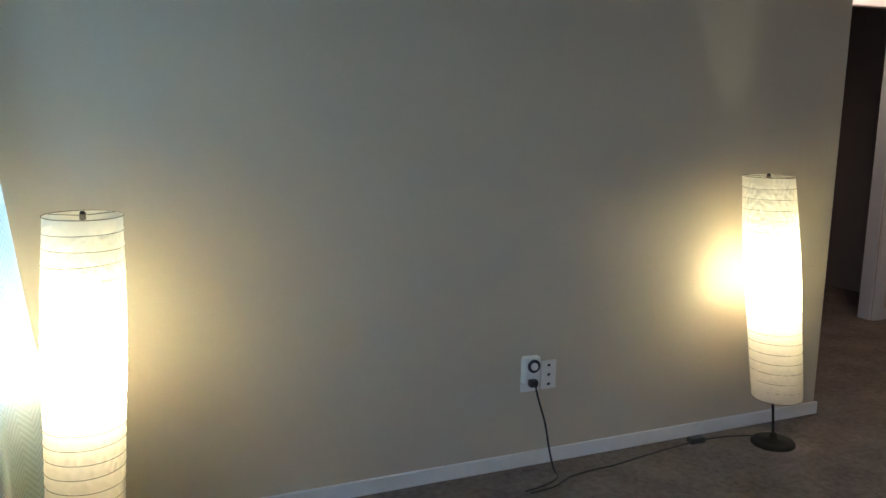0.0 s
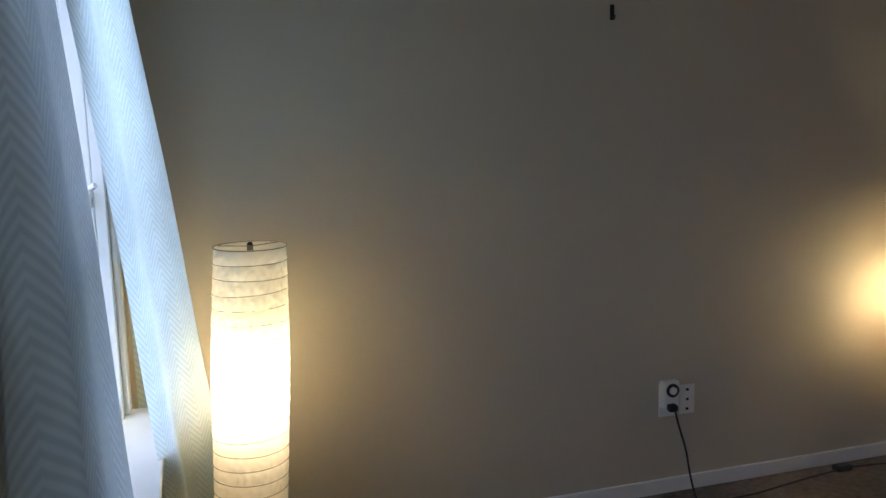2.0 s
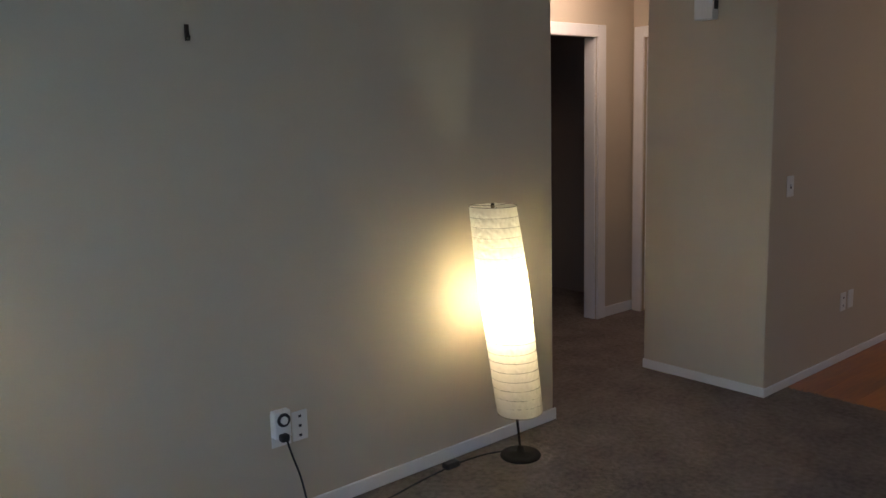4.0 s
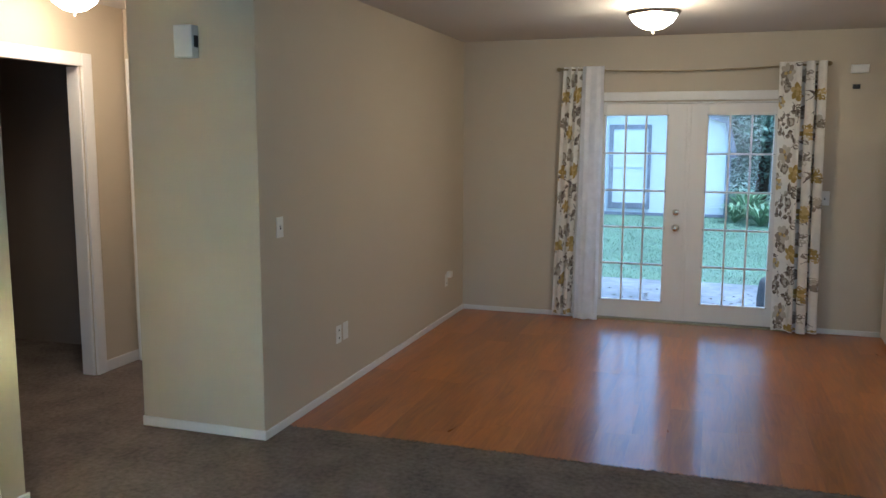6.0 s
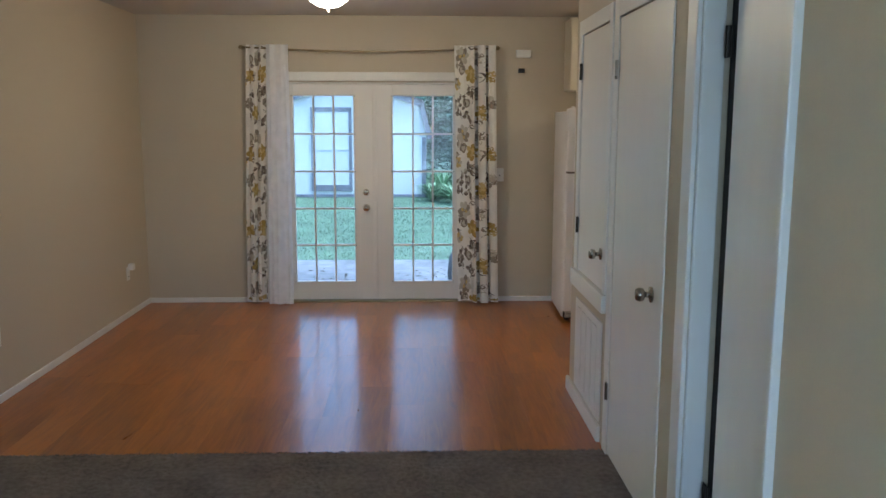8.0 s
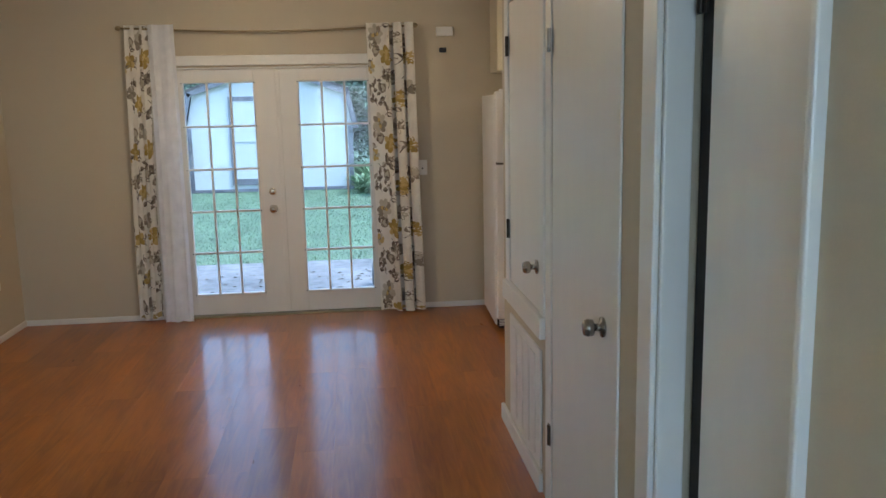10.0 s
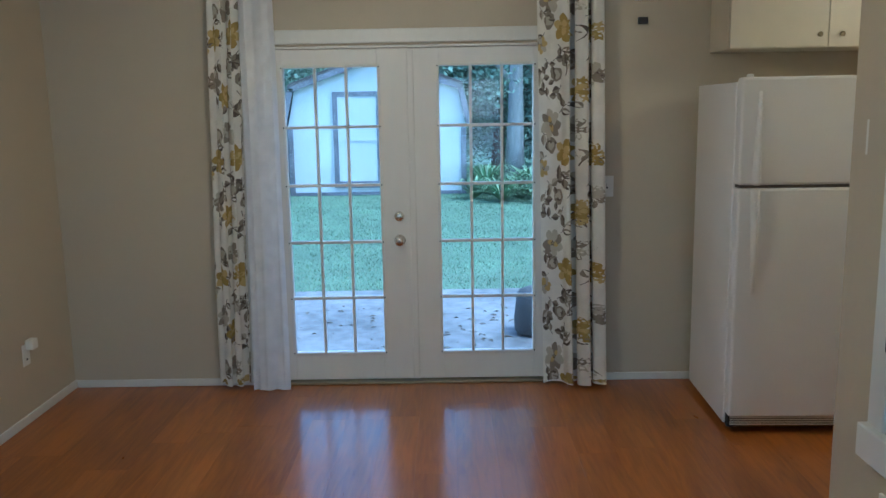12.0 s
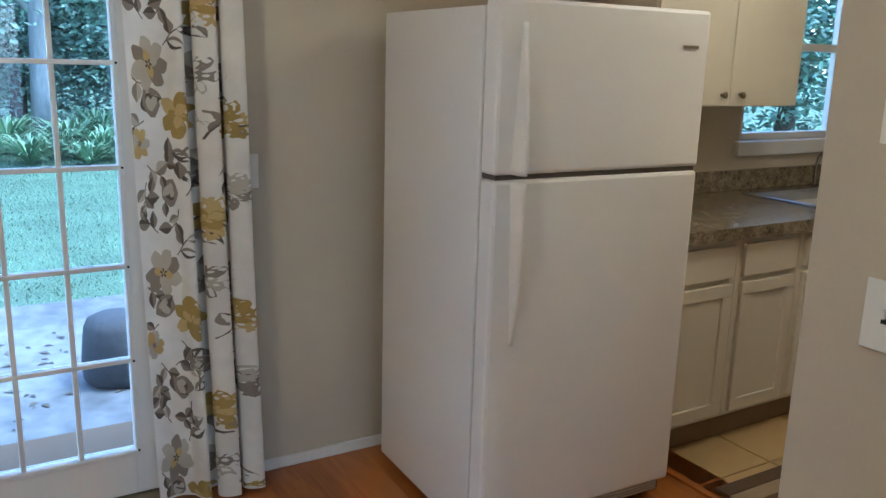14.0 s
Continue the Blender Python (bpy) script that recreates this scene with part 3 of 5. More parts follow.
mid_a = paper_lamp((0.195, 2.635), (0.243, 2.64), 1.167, "lit white rice-paper column lamp beside the window curtain", 3)
mid_b = paper_lamp((2.998, 2.77), (2.864, 2.79), 1.196, "lit white rice-paper column lamp leaning near the hall opening", 8)
for m_ in (mid_a, mid_b):
    lamp("bulb_light", "POINT", 4.0, WARM, Matrix.Translation(m_ + Vector((0, 0, 0.14))), 0.038)

# ---- outlet with timer, cord ----


def wall_plate(name, at, normal, w, h, label, category, holes=(), toggle=False):
    """A wall plate facing an axis, with sockets or a toggle."""
    ob = thing(name, at, label, category)

    def put(bm, u0, u1, v0, v1, d0, d1, bev=0.0):
        x, y, z = at
        if normal == "-Y":
            slab(bm, x + u0, x + u1, y - d1, y - d0, z + v0, z + v1, bev)
        elif normal == "+Y":
            slab(bm, x + u0, x + u1, y + d0, y + d1, z + v0, z + v1, bev)
        else:
            slab(bm, x - d1, x - d0, y + u0, y + u1, z + v0, z + v1, bev)
    bm = bmesh.new()
    put(bm, -w / 2, w / 2, -h / 2, h / 2, 0.0005, 0.007, 0.002)
    part("cover", bm, M_PLATE, ob)
    for u, v in holes:
        bm = bmesh.new()
        put(bm, u - 0.006, u + 0.006, v - 0.005, v + 0.005, 0.0065, 0.0085)
        part("socket_hole", bm, M_GAP_RUBBER, ob)
    if toggle:
        bm = bmesh.new()
        put(bm, -0.005, 0.005, -0.012, 0.012, 0.0065, 0.009)
        part("toggle_slot", bm, M_GAP_RUBBER, ob)
        bm = bmesh.new()
        put(bm, -0.004, 0.004, -0.002, 0.012, 0.007, 0.017, 0.001)
        part("toggle", bm, M_PLATE, ob)
    return ob


wall_plate("wall_outlet", (1.952, LW, 0.386), "-Y", 0.070, 0.122, "white outlet plate with three dark holes", "outlet", ((0.0, 0.04), (0.0, 0.0), (0.0, -0.04)))
wall_plate("wall_outlet", (1.866, LW, 0.394), "-Y", 0.085, 0.140, "white outlet plate behind a plug-in timer", "outlet")
timer = thing("plug_timer", (1.872, LW - 0.01, 0.40), "white plug-in timer with a round dial and plugged cord", "timer")
bm = bmesh.new()
slab(bm, 1.822, 1.892, LW - 0.045, LW - 0.0075, 0.370, 0.480, 0.005)
part("timer_body", bm, M_PLATE, timer)
bm = bmesh.new()
lathe(bm, [(0.027, 0), (0.027, -0.008), (0.018, -0.008), (0.018, -0.004), (0.012, -0.004)], (1.858, LW - 0.045, 0.445), "Y", 28)
part("dial", bm, M_BLACK, timer)
bm = bmesh.new()
lathe(bm, [(0.015, 0), (0.015, -0.008), (0.004, -0.010)], (1.858, LW - 0.049, 0.445), "Y", 20)
part("dial_cap", bm, M_PLATE, timer)
plug = thing("power_cord", (1.86, LW - 0.06, 0.36), "black lamp cord running from the timer across the carpet", "cord")
bm = bmesh.new()
slab(bm, 1.830, 1.866, LW - 0.08, LW - 0.046, 0.365, 0.395, 0.008)
part("plug", bm, M_BLACK, plug)
bm = bmesh.new()
p3 = [(1.853, LW - 0.075, 0.37), (1.865, LW - 0.085, 0.31), (1.895, LW - 0.09, 0.21), (1.915, LW - 0.095, 0.10), (1.93, LW - 0.11, 0.02), (1.92, LW - 0.16, 0.008), (1.84, LW - 0.20, 0.007), (1.74, LW - 0.22, 0.007)]
p4 = [(1.75, 2.740, 0.007), (1.87, 2.755, 0.007), (1.97, 2.805, 0.007), (2.09, 2.825, 0.007), (2.19, 2.830, 0.007), (2.34, 2.855, 0.007), (2.49, 2.880, 0.007), (2.66, 2.900, 0.007)]
p5 = [(2.70, 2.905, 0.007), (2.79, 2.900, 0.007), (2.89, 2.885, 0.007), (2.98, 2.840, 0.01), (3.02, 2.790, 0.015)]


def smooth_path(pts, n=6):
    out = []
    for i in range(len(pts) - 1):
        p = [Vector(pts[max(0, min(len(pts) - 1, i + k))]) for k in (-1, 0, 1, 2)]
        for j in range(n):
            t = j / n
            out.append(0.5 * (2 * p[1] + (p[2] - p[0]) * t + (2 * p[0] - 5 * p[1] + 4 * p[2] - p[3]) * t * t + (3 * p[1] - p[0] - 3 * p[2] + p[3]) * t ** 3))
    out.append(Vector(pts[-1]))
    return out


tube(bm, smooth_path(p3), 0.0042, 7)
tube(bm, smooth_path(p4), 0.0038, 7)
tube(bm, smooth_path(p5), 0.0038, 7)
part("cable", bm, M_BLACK, plug)
bm = bmesh.new()
slab(bm, 2.64, 2.72, 2.88, 2.925, 0.001, 0.028, 0.008)
part("foot_switch", bm, M_BLACK, plug, "black foot switch")

hook = thing("wall_hook", (1.605, LW, 1.88), "small dark metal picture hook on the lamp wall", "hook")
bm = bmesh.new()
slab(bm, 1.597, 1.613, LW - 0.006, LW - 0.0005, 1.872, 1.927, 0.001)
tube(bm, [(1.605, LW - 0.006, 1.883), (1.605, LW - 0.018, 1.875), (1.605, LW - 0.022, 1.888)], 0.004, 6)
part("hook_body", bm, M_IRON, hook)

wall_plate("light_switch", (4.728, DL, 1.154), "-Y", 0.07, 0.115, "white light switch plate on the dining wall", "switch", (), True)
wall_plate("wall_outlet", (5.462, DL, 0.38), "-Y", 0.07, 0.115, "white outlet plate low on the dining wall", "outlet", ((0, 0.025), (0, -0.025)))
wall_plate("wall_outlet", (5.567, DL, 0.383), "-Y", 0.07, 0.115, "white blank plate low on the dining wall", "outlet")
wall_plate("wall_outlet", (7.735, DL, 0.365), "-Y", 0.07, 0.115, "white outlet plate near the corner", "outlet", ((0, -0.025),))
nl = thing("plug_adapter", (7.74, DL - 0.02, 0.405), "small white plug adapter in the corner outlet", "plug")
block("adapter_body", (7.725, 7.785, DL - 0.05, DL - 0.0075, 0.392, 0.447), M_PLATE, nl, "", 0.006)
wall_plate("light_switch", (6.217, KW, 1.15), "+Y", 0.080, 0.125, "white double light switch plate beside the kitchen", "switch", (), True)
wall_plate("thermostat", (6.235, KW, 1.50), "+Y", 0.075, 0.115, "white blank wall plate above the switches", "wall plate")
wall_plate("light_switch", (DW, -0.79, 1.16), "-X", 0.075, 0.12, "white light switch plate beside the floral curtain", "switch", (), True)

chime = thing("door_chime", (4.52, 2.775, 2.15), "white door chime box high on the wall end", "chime box")
block("chime_cover", (4.46, 4.519, 2.72, 2.835, 2.062, 2.23), M_PLATE, chime, "", 0.006)
block("speaker_slot", (4.475, 4.505, 2.713, 2.721, 2.115, 2.175), M_BLACK, chime)
sens = thing("door_sensor", (DW, -0.97, 2.21), "small white alarm sensor on the door wall", "sensor")
block("sensor_cover", (DW - 0.035, DW - 0.0005, -1.055, -0.922, 2.188, 2.257), M_PLATE, sens, "", 0.005)
sens2 = thing("wall_bracket", (DW, -0.952, 2.065), "small black bracket below the sensor", "bracket")
block("bracket_body", (DW - 0.025, DW - 0.0005, -1.0, -0.945, 2.062, 2.098), M_BLACK, sens2, "", 0.003)

# ---- fridge and kitchen ----
fr = thing("refrigerator", (7.39, -1.235, 0), "white top-freezer refrigerator with pebbled doors", "refrigerator")
fr.rotation_euler.z = radians(-2)
FY0, FY1 = -2.04, -1.235
bm = bmesh.new()
slab(bm, 7.475, 8.14, FY0, FY1, 0.035, 1.715, 0.006)
part("cabinet_body", bm, M_FRIDGE, fr)
for nm, z0, z1 in (("freezer_door", 1.237, 1.735), ("fridge_door", 0.095, 1.222)):
    bm = bmesh.new()
    slab(bm, 7.39, 7.468, FY0, FY1 - 0.001, z0, z1, 0.012)
    part(nm, bm, M_FRIDGE, fr)
    block("door_gasket", (7.4685, 7.4745, FY0 + 0.02, FY1 - 0.02, z0 + 0.015, z1 - 0.015), M_GAP_RUBBER, fr)
# fills the gap between the doors with shade as a colour
block("divider_shadow", (7.40, 7.474, FY0 + 0.01, FY1 - 0.012, 1.2225, 1.2365), M_DIVIDER_SHADE, fr)


def fridge_handle(z0, z1, thick_low):
    """A sculpted handle along the hinge-free door edge, tapering at its far end."""
    bm = bmesh.new()
    n = 22
    rings = []
    for i in range(n + 1):
        f = i / n
        z = z0 + (z1 - z0) * f
        g = f if thick_low else 1 - f
        out = 0.050 * (1 - g ** 2.2) + 0.004
        half = 0.017 * (1 - 0.5 * g)
        yc = FY1 - 0.088 + 0.012 * (1 - g)
        ring = []
        for k in range(12):
            a = math.pi * k / 11
            ring.append(bm.verts.new((7.392 - out * math.sin(a) ** 0.6, yc + half * math.cos(a), z)))
        rings.append(ring)
    for a, b in zip(rings, rings[1:]):
        for k in range(11):
            bm.faces.new((a[k], a[k + 1], b[k + 1], b[k]))
    bm.faces.new(rings[0])
    bm.faces.new(rings[-1][::-1])
    bmesh.ops.recalc_face_normals(bm, faces=bm.faces)
    part("handle", bm, M_FRIDGE, fr, "moulded white handle", True)


fridge_handle(1.24, 1.67, True)
fridge_handle(0.71, 1.218, False)
bm = bmesh.new()
lathe(bm, [(0.016, 0), (0.016, 0.012), (0.01, 0.016)], (7.44, FY1 - 0.05, 1.735), "Z", 14)
slab(bm, 7.42, 7.49, FY1 - 0.075, FY1 - 0.02, 1.72, 1.736, 0.003)
part("hinge_cap", bm, M_FRIDGE, fr)
kick = block("kick_grille", (7.43, 7.47, FY0 + 0.01, FY1 - 0.01, 0.035, 0.09), M_GAP_RUBBER, fr)
for j in range(4):
    block("grille_slat", (7.422, 7.431, FY0 + 0.02, FY1 - 0.02, 0.042 + j * 0.012, 0.048 + j * 0.012), M_PLATE, kick)
block("badge", (7.386, 7.3905, FY0 + 0.05, FY0 + 0.115, 1.615, 1.625), M_NICKEL, fr)
for y in (FY0 + 0.05, FY1 - 0.05):
    for x in (7.52, 8.08):
        bm = bmesh.new()
        lathe(bm, [(0.02, 0.001), (0.02, 0.036)], (x, y, 0), "Z", 12)
        part("foot", bm, M_BLACK, fr)


def cab_knob(bm, x, y, z):
    lathe(bm, [(0.006, 0), (0.005, -0.012), (0.013, -0.018), (0.014, -0.026), (0.006, -0.030)], (x, y, z), "X", 14)


def wall_cabinet(y0, y1, z0, z1, knob_ys, kz, label):
    c = thing("wall_cabinet", (8.1, (y0 + y1) / 2, z0), label, "cabinet", "kitchen wall cabinets")
    bm = bmesh.new()
    slab(bm, 7.965, DW - 0.001, y0, y1, z0, z1, 0.002)
    part("body", bm, M_CAB, c)
    ym = (y0 + y1) / 2
    for a, b, ky in ((y0 + 0.004, ym - 0.002, knob_ys[0]), (ym + 0.002, y1 - 0.004, knob_ys[1])):
        d = block("door", (7.946, 7.9645, a, b, z0 + 0.004, z1 - 0.004), M_CAB, c, "", 0.002)
        bm = bmesh.new()
        cab_knob(bm, 7.946, ky, kz)
        part("knob", bm, M_BRASS, d, "", True)


wall_cabinet(-2.385, -1.352, 1.897, 2.50, (-1.93, -1.815), 1.963, "ivory two-door cabinet above the refrigerator")
wall_cabinet(-3.312, -2.39, 1.392, 2.50, (-2.913, -2.797), 1.443, "tall ivory two-door wall cabinet beside the window")


def base_cabinet(y0, y1, label):
    c = thing("base_cabinet", (7.95, (y0 + y1) / 2, 0), label, "cabinet", "kitchen base cabinets")
    bm = bmesh.new()
    slab(bm, 7.61, DW - 0.002, y0, y1, 0.12, 0.899, 0.002)
    part("body", bm, M_CAB, c)
    block("toe_kick", (7.66, 7.68, y0, y1, 0.0, 0.119), M_TOE, c)
    ym0, ym1 = y0 + 0.03, y1 - 0.03
    block("drawer_front", (7.590, 7.6095, ym0, ym1, 0.733, 0.868), M_CAB, c, "", 0.003)
    block("door_panel", (7.600, 7.6095, ym0 + 0.05, ym1 - 0.05, 0.195, 0.655), M_CAB, c)
    bm = bmesh.new()
    for q in ((ym0, ym1, 0.655, 0.708), (ym0, ym1, 0.142, 0.195), (ym0, ym0 + 0.05, 0.195, 0.655), (ym1 - 0.05, ym1, 0.195, 0.655)):
        slab(bm, 7.590, 7.6093, *q, 0.003)
    part("door_frame", bm, M_CAB, c)


base_cabinet(-2.595, -2.10, "ivory base cabinet with a drawer over a shaker door")
base_cabinet(-2.99, -2.597, "ivory base cabinet with a drawer over a shaker door")
base_cabinet(-3.46, -2.992, "ivory base cabinet below the sink")
base_cabinet(-3.95, -3.462, "ivory base cabinet below the sink")
base_cabinet(-4.95, -3.952, "ivory base cabinet near the kitchen corner")
ct = thing("worktop", (7.95, -3.4, 0.90), "speckled brown granite worktop with a low upstand", "worktop")
bm = bmesh.new()
for q in ((7.56, 7.74, -4.97, -2.06), (8.14, DW - 0.001, -4.97, -2.06), (7.74, 8.14, -3.28, -2.06), (7.74, 8.14, -4.97, -4.02)):
    slab(bm, *q, 0.90, 0.95, 0.0)
part("slab", bm, M_GRANITE, ct)
block("upstand", (DW - 0.022, DW - 0.001, -4.97, -2.06, 0.9505, 1.055), M_GRANITE, ct, "", 0.003)
sk = thing("kitchen_sink", (7.94, -3.65, 0.95), "stainless steel drop-in sink", "sink")
bm = bmesh.new()
for q in ((7.72, 7.76, -4.04, -3.26), (8.12, 8.16, -4.04, -3.26), (7.76, 8.12, -3.30, -3.26), (7.76, 8.12, -4.04, -4.0)):
    slab(bm, *q, 0.951, 0.956, 0.002)
part("rim", bm, M_STEEL, sk)
bm = bmesh.new()
for q in ((7.755, 7.759, -4.0, -3.3, 0.79, 0.951), (8.121, 8.125, -4.0, -3.3, 0.79, 0.951), (7.759, 8.121, -3.304, -3.3, 0.79, 0.951), (7.759, 8.121, -4.0, -3.996, 0.79, 0.951), (7.759, 8.121, -3.996, -3.304, 0.786, 0.79)):
    slab(bm, *q)
part("basin", bm, M_STEEL, sk)
tap = thing("kitchen_tap", (8.19, -3.88, 0.95), "chrome kitchen tap behind the sink", "tap")
bm = bmesh.new()
tube(bm, smooth_path([(8.19, -3.88, 0.951), (8.19, -3.88, 1.07), (8.15, -3.88, 1.14), (8.06, -3.88, 1.15), (7.99, -3.88, 1.11)]), 0.011, 10)
part("spout", bm, M_NICKEL, tap, "", True)
bm = bmesh.new()
lathe(bm, [(0.02, 0.951), (0.018, 1.0), (0.006, 1.02)], (8.20, -4.01, 0), "Z", 14)
tube(bm, [(8.20, -4.01, 1.01), (8.13, -4.02, 1.035)], 0.006, 8)
part("lever", bm, M_NICKEL, tap, "", True)
# kitchen window
kwn = thing("window_1", (DW, -3.76, 1.20), "white double-hung kitchen window above the sink", "window", "", "structure")
bm = bmesh.new()
for q in ((-3.385, -3.331, 1.201, 2.149), (-4.199, -4.095, 1.201, 2.149), (-4.095, -3.385, 2.10, 2.149), (-4.095, -3.385, 1.201, 1.235)):
    slab(bm, DW + 0.03, DW + 0.08, *q, 0.003)
slab(bm, DW + 0.025, DW + 0.075, -4.095, -3.385, 1.655, 1.695, 0.003)
part("window_frame", bm, M_CASE, kwn)
block("window_sill", (DW - 0.03, DW + 0.03, -4.26, -3.30, 1.125, 1.199), M_CASE, kwn, "", 0.006)
bm = bmesh.new()
for q in ((-4.26, -4.201, 1.20, 2.21), (-4.20, -3.33, 2.151, 2.21)):
    slab(bm, DW - 0.016, DW - 0.0005, *q, 0.003)
part("window_trim", bm, M_CASE, kwn)
for z0, z1 in ((1.236, 1.654), (1.696, 2.099)):
    p = block("pane", (DW + 0.05, DW + 0.054, -4.094, -3.386, z0, z1), M_GLASS, kwn)
    p.visible_shadow = False
wall_plate("wall_outlet", (DW, -2.84, 1.12), "-X", 0.07, 0.115, "white outlet plate above the kitchen worktop", "outlet")
gadget = thing("hand_appliance", (8.06, -2.66, 0.95), "white tube-shaped hand appliance with a dark end and black cord", "appliance")
bm = bmesh.new()
lathe(bm, [(0.020, -2.52), (0.024, -2.54), (0.024, -2.735), (0.022, -2.745)], (8.06, 0, 0.9755), "Y", 20)
part("appliance_body", bm, M_PLATE, gadget, "", True)
bm = bmesh.new()
lathe(bm, [(0.022, -2.7455), (0.026, -2.755), (0.025, -2.775), (0.012, -2.782)], (8.06, 0, 0.977), "Y", 20)
part("end_cap", bm, M_BLACK, gadget, "dark end cap", True)
bm = bmesh.new()
slab(bm, DW - 0.045, DW - 0.0075, -2.86, -2.815, 1.10, 1.14, 0.006)
part("plug", bm, M_BLACK, gadget)
bm = bmesh.new()
tube(bm, smooth_path([(8.225, -2.835, 1.13), (8.18, -2.86, 1.13), (8.165, -2.85, 1.06), (8.17, -2.80, 1.01), (8.14, -2.70, 0.96), (8.10, -2.55, 0.956), (8.06, -2.515, 0.97)]), 0.005, 7)
part("cord", bm, M_BLACK, gadget)

# ---- ceiling lamps ----


def dome_lamp(x, y, label, r=0.165, power=18, color=(1.0, 0.76, 0.48)):
    ob = thing("ceiling_lamp", (x, y, TOP), label, "ceiling lamp", "dome lamps")
    bm = bmesh.new()
    lathe(bm, [(0.055, TOP - 0.0005), (0.058, TOP - 0.010), (0.016, TOP - 0.016), (0.012, TOP - 0.05), (0.012, TOP - 0.14)], (x, y, 0), "Z", 24)
    part("stem", bm, M_NICKEL, ob, "brushed metal stem and canopy", True)
    bm = bmesh.new()
    lathe(bm, [(r * 0.98, TOP - 0.060), (r * 1.10, TOP - 0.046), (r * 1.12, TOP - 0.050), (r * 1.0, TOP - 0.074), (r * 0.97, TOP - 0.070), (r * 0.98, TOP - 0.060)], (x, y, 0), "Z", 48, False)
    part("rim", bm, M_NICKEL, ob, "brushed metal rim", True)
    bm = bmesh.new()
    lathe(bm, [(r * 0.965, TOP - 0.066), (r * 0.93, TOP - 0.082), (r * 0.77, TOP - 0.120), (r * 0.42, TOP - 0.158), (0.012, TOP - 0.170)], (x, y, 0), "Z", 48, False)
    part("glass_bowl", bm, M_DOME, ob, "glowing frosted glass bowl", True)
    bm = bmesh.new()
    lathe(bm, [(0.010, TOP - 0.169), (0.013, TOP - 0.18), (0.006, TOP - 0.194)], (x, y, 0), "Z", 14)
    part("finial", bm, M_NICKEL, ob, "", True)
    lamp("dome_light", "POINT", power, color, Matrix.Translation((x, y, TOP - 0.24)), 0.09)
    lamp("dome_light", "POINT", power * 0.22, color, Matrix.Translation((x, y + 0.05, TOP - 0.075)), 0.035)


dome_lamp(6.55, 0.54, "frosted glass dome lamp lit on the dining ceiling", 0.165, 3.6)
dome_lamp(4.75, 3.72, "frosted glass dome lamp lit on the hall ceiling", 0.15, 2.4, (1.0, 0.66, 0.42))
# the kitchen lamp is added out of view to light fridge and floor
dome_lamp(6.95, -2.6, "unseen dome lamp added on the kitchen ceiling as fill light", 0.16, 1.25, (1.0, 0.75, 0.42))

# ---- curtains ----


def drape(name, at, label, cat, fn, nu, nv, mats, parent=None, pname="cloth", width=1.0, height=2.0):
    """A cloth from a function of (u, v); uv in metres."""
    ob = parent or thing(name, at, label, cat)
    bm = bmesh.new()
    uvl = bm.loops.layers.uv.new("UVMap")
    grid = [[bm.verts.new(fn(i / nu, j / nv)) for j in range(nv + 1)] for i in range(nu + 1)]
    for i in range(nu):
        for j in range(nv):
            f = bm.faces.new((grid[i][j], grid[i + 1][j], grid[i + 1][j + 1], grid[i][j + 1]))
            for lp, (a, b) in zip(f.loops, ((i, j), (i + 1, j), (i + 1, j + 1), (i, j + 1))):
                lp[uvl].uv = (a / nu * width, b / nv * height)
    part(pname, bm, mats, ob, "", True)
    return ob


def folds(y0, y1, x, amp, n, ztop, zbot, seed, flare=0.0, sway=0.0):
    rnd = random.Random(seed)
    ph = [rnd.uniform(0, 6.28) for _ in range(5)]

    def fn(u, v):
        z = zbot + (ztop - zbot) * v
        s = u + 0.025 * math.sin(u * 9 + ph[0]) + 0.012 * math.sin(v * 5 + ph[1])
        w = 1 + flare * (1 - v)
        y = (y0 + y1) / 2 + (u - 0.5) * (y1 - y0) * w + sway * (1 - v)
        a = amp * (0.75 + 0.35 * (1 - v)) * (0.8 + 0.3 * math.sin(u * 5 + ph[2]))
        px = x + a * math.sin(s * n * 2 * math.pi + 0.5 * math.sin(v * 3 + ph[3])) + 0.006 * math.sin(v * 11 + u * 8 + ph[4])
        y += 0.35 * a * math.sin(2 * s * n * 2 * math.pi + ph[1])
        return Vector((px, y, z + 0.006 * math.sin(u * n * 6.28 + ph[2]) * (1 - v)))
    return fn


# one repeat of the printed cotton: kind, place across, place down, size or length, turn
REPEAT = 0.675
BLOOMS = (("pale", 0.10, 0.06, 0.070), ("mustard", 0.215, 0.215, 0.064), ("ochre", 0.03, 0.305, 0.042), ("bud", 0.27, 0.395, 0.042), ("rose", 0.155, 0.465, 0.038),
          ("grey", 0.30, 0.085, 0.058), ("mustard", 0.335, 0.55, 0.062), ("rose", 0.10, 0.175, 0.040), ("bud", 0.43, 0.09, 0.038), ("mustard", 0.45, 0.235, 0.060), ("grey", 0.455, 0.47, 0.055))
SPRIGS = ((0.17, 0.0, 0.9, 3), (0.02, 0.10, -0.9, 4), (0.06, 0.235, -2.4, 3), (0.165, 0.30, -1.0, 3), (0.06, 0.375, -0.8, 3), (0.26, 0.29, -1.2, 4), (0.19, 0.52, -1.9, 3),
          (0.09, 0.60, 2.2, 3), (0.13, 0.39, 0.5, 3), (0.22, 0.47, 1.2, 3), (0.34, 0.29, 1.0, 3), (0.05, 0.43, -2.0, 3), (0.36, 0.16, 0.6, 3), (0.40, 0.35, -1.4, 4), (0.25, 0.62, 0.3, 3), (0.42, 0.62, 1.8, 3), (0.03, 0.50, 0.8, 2))


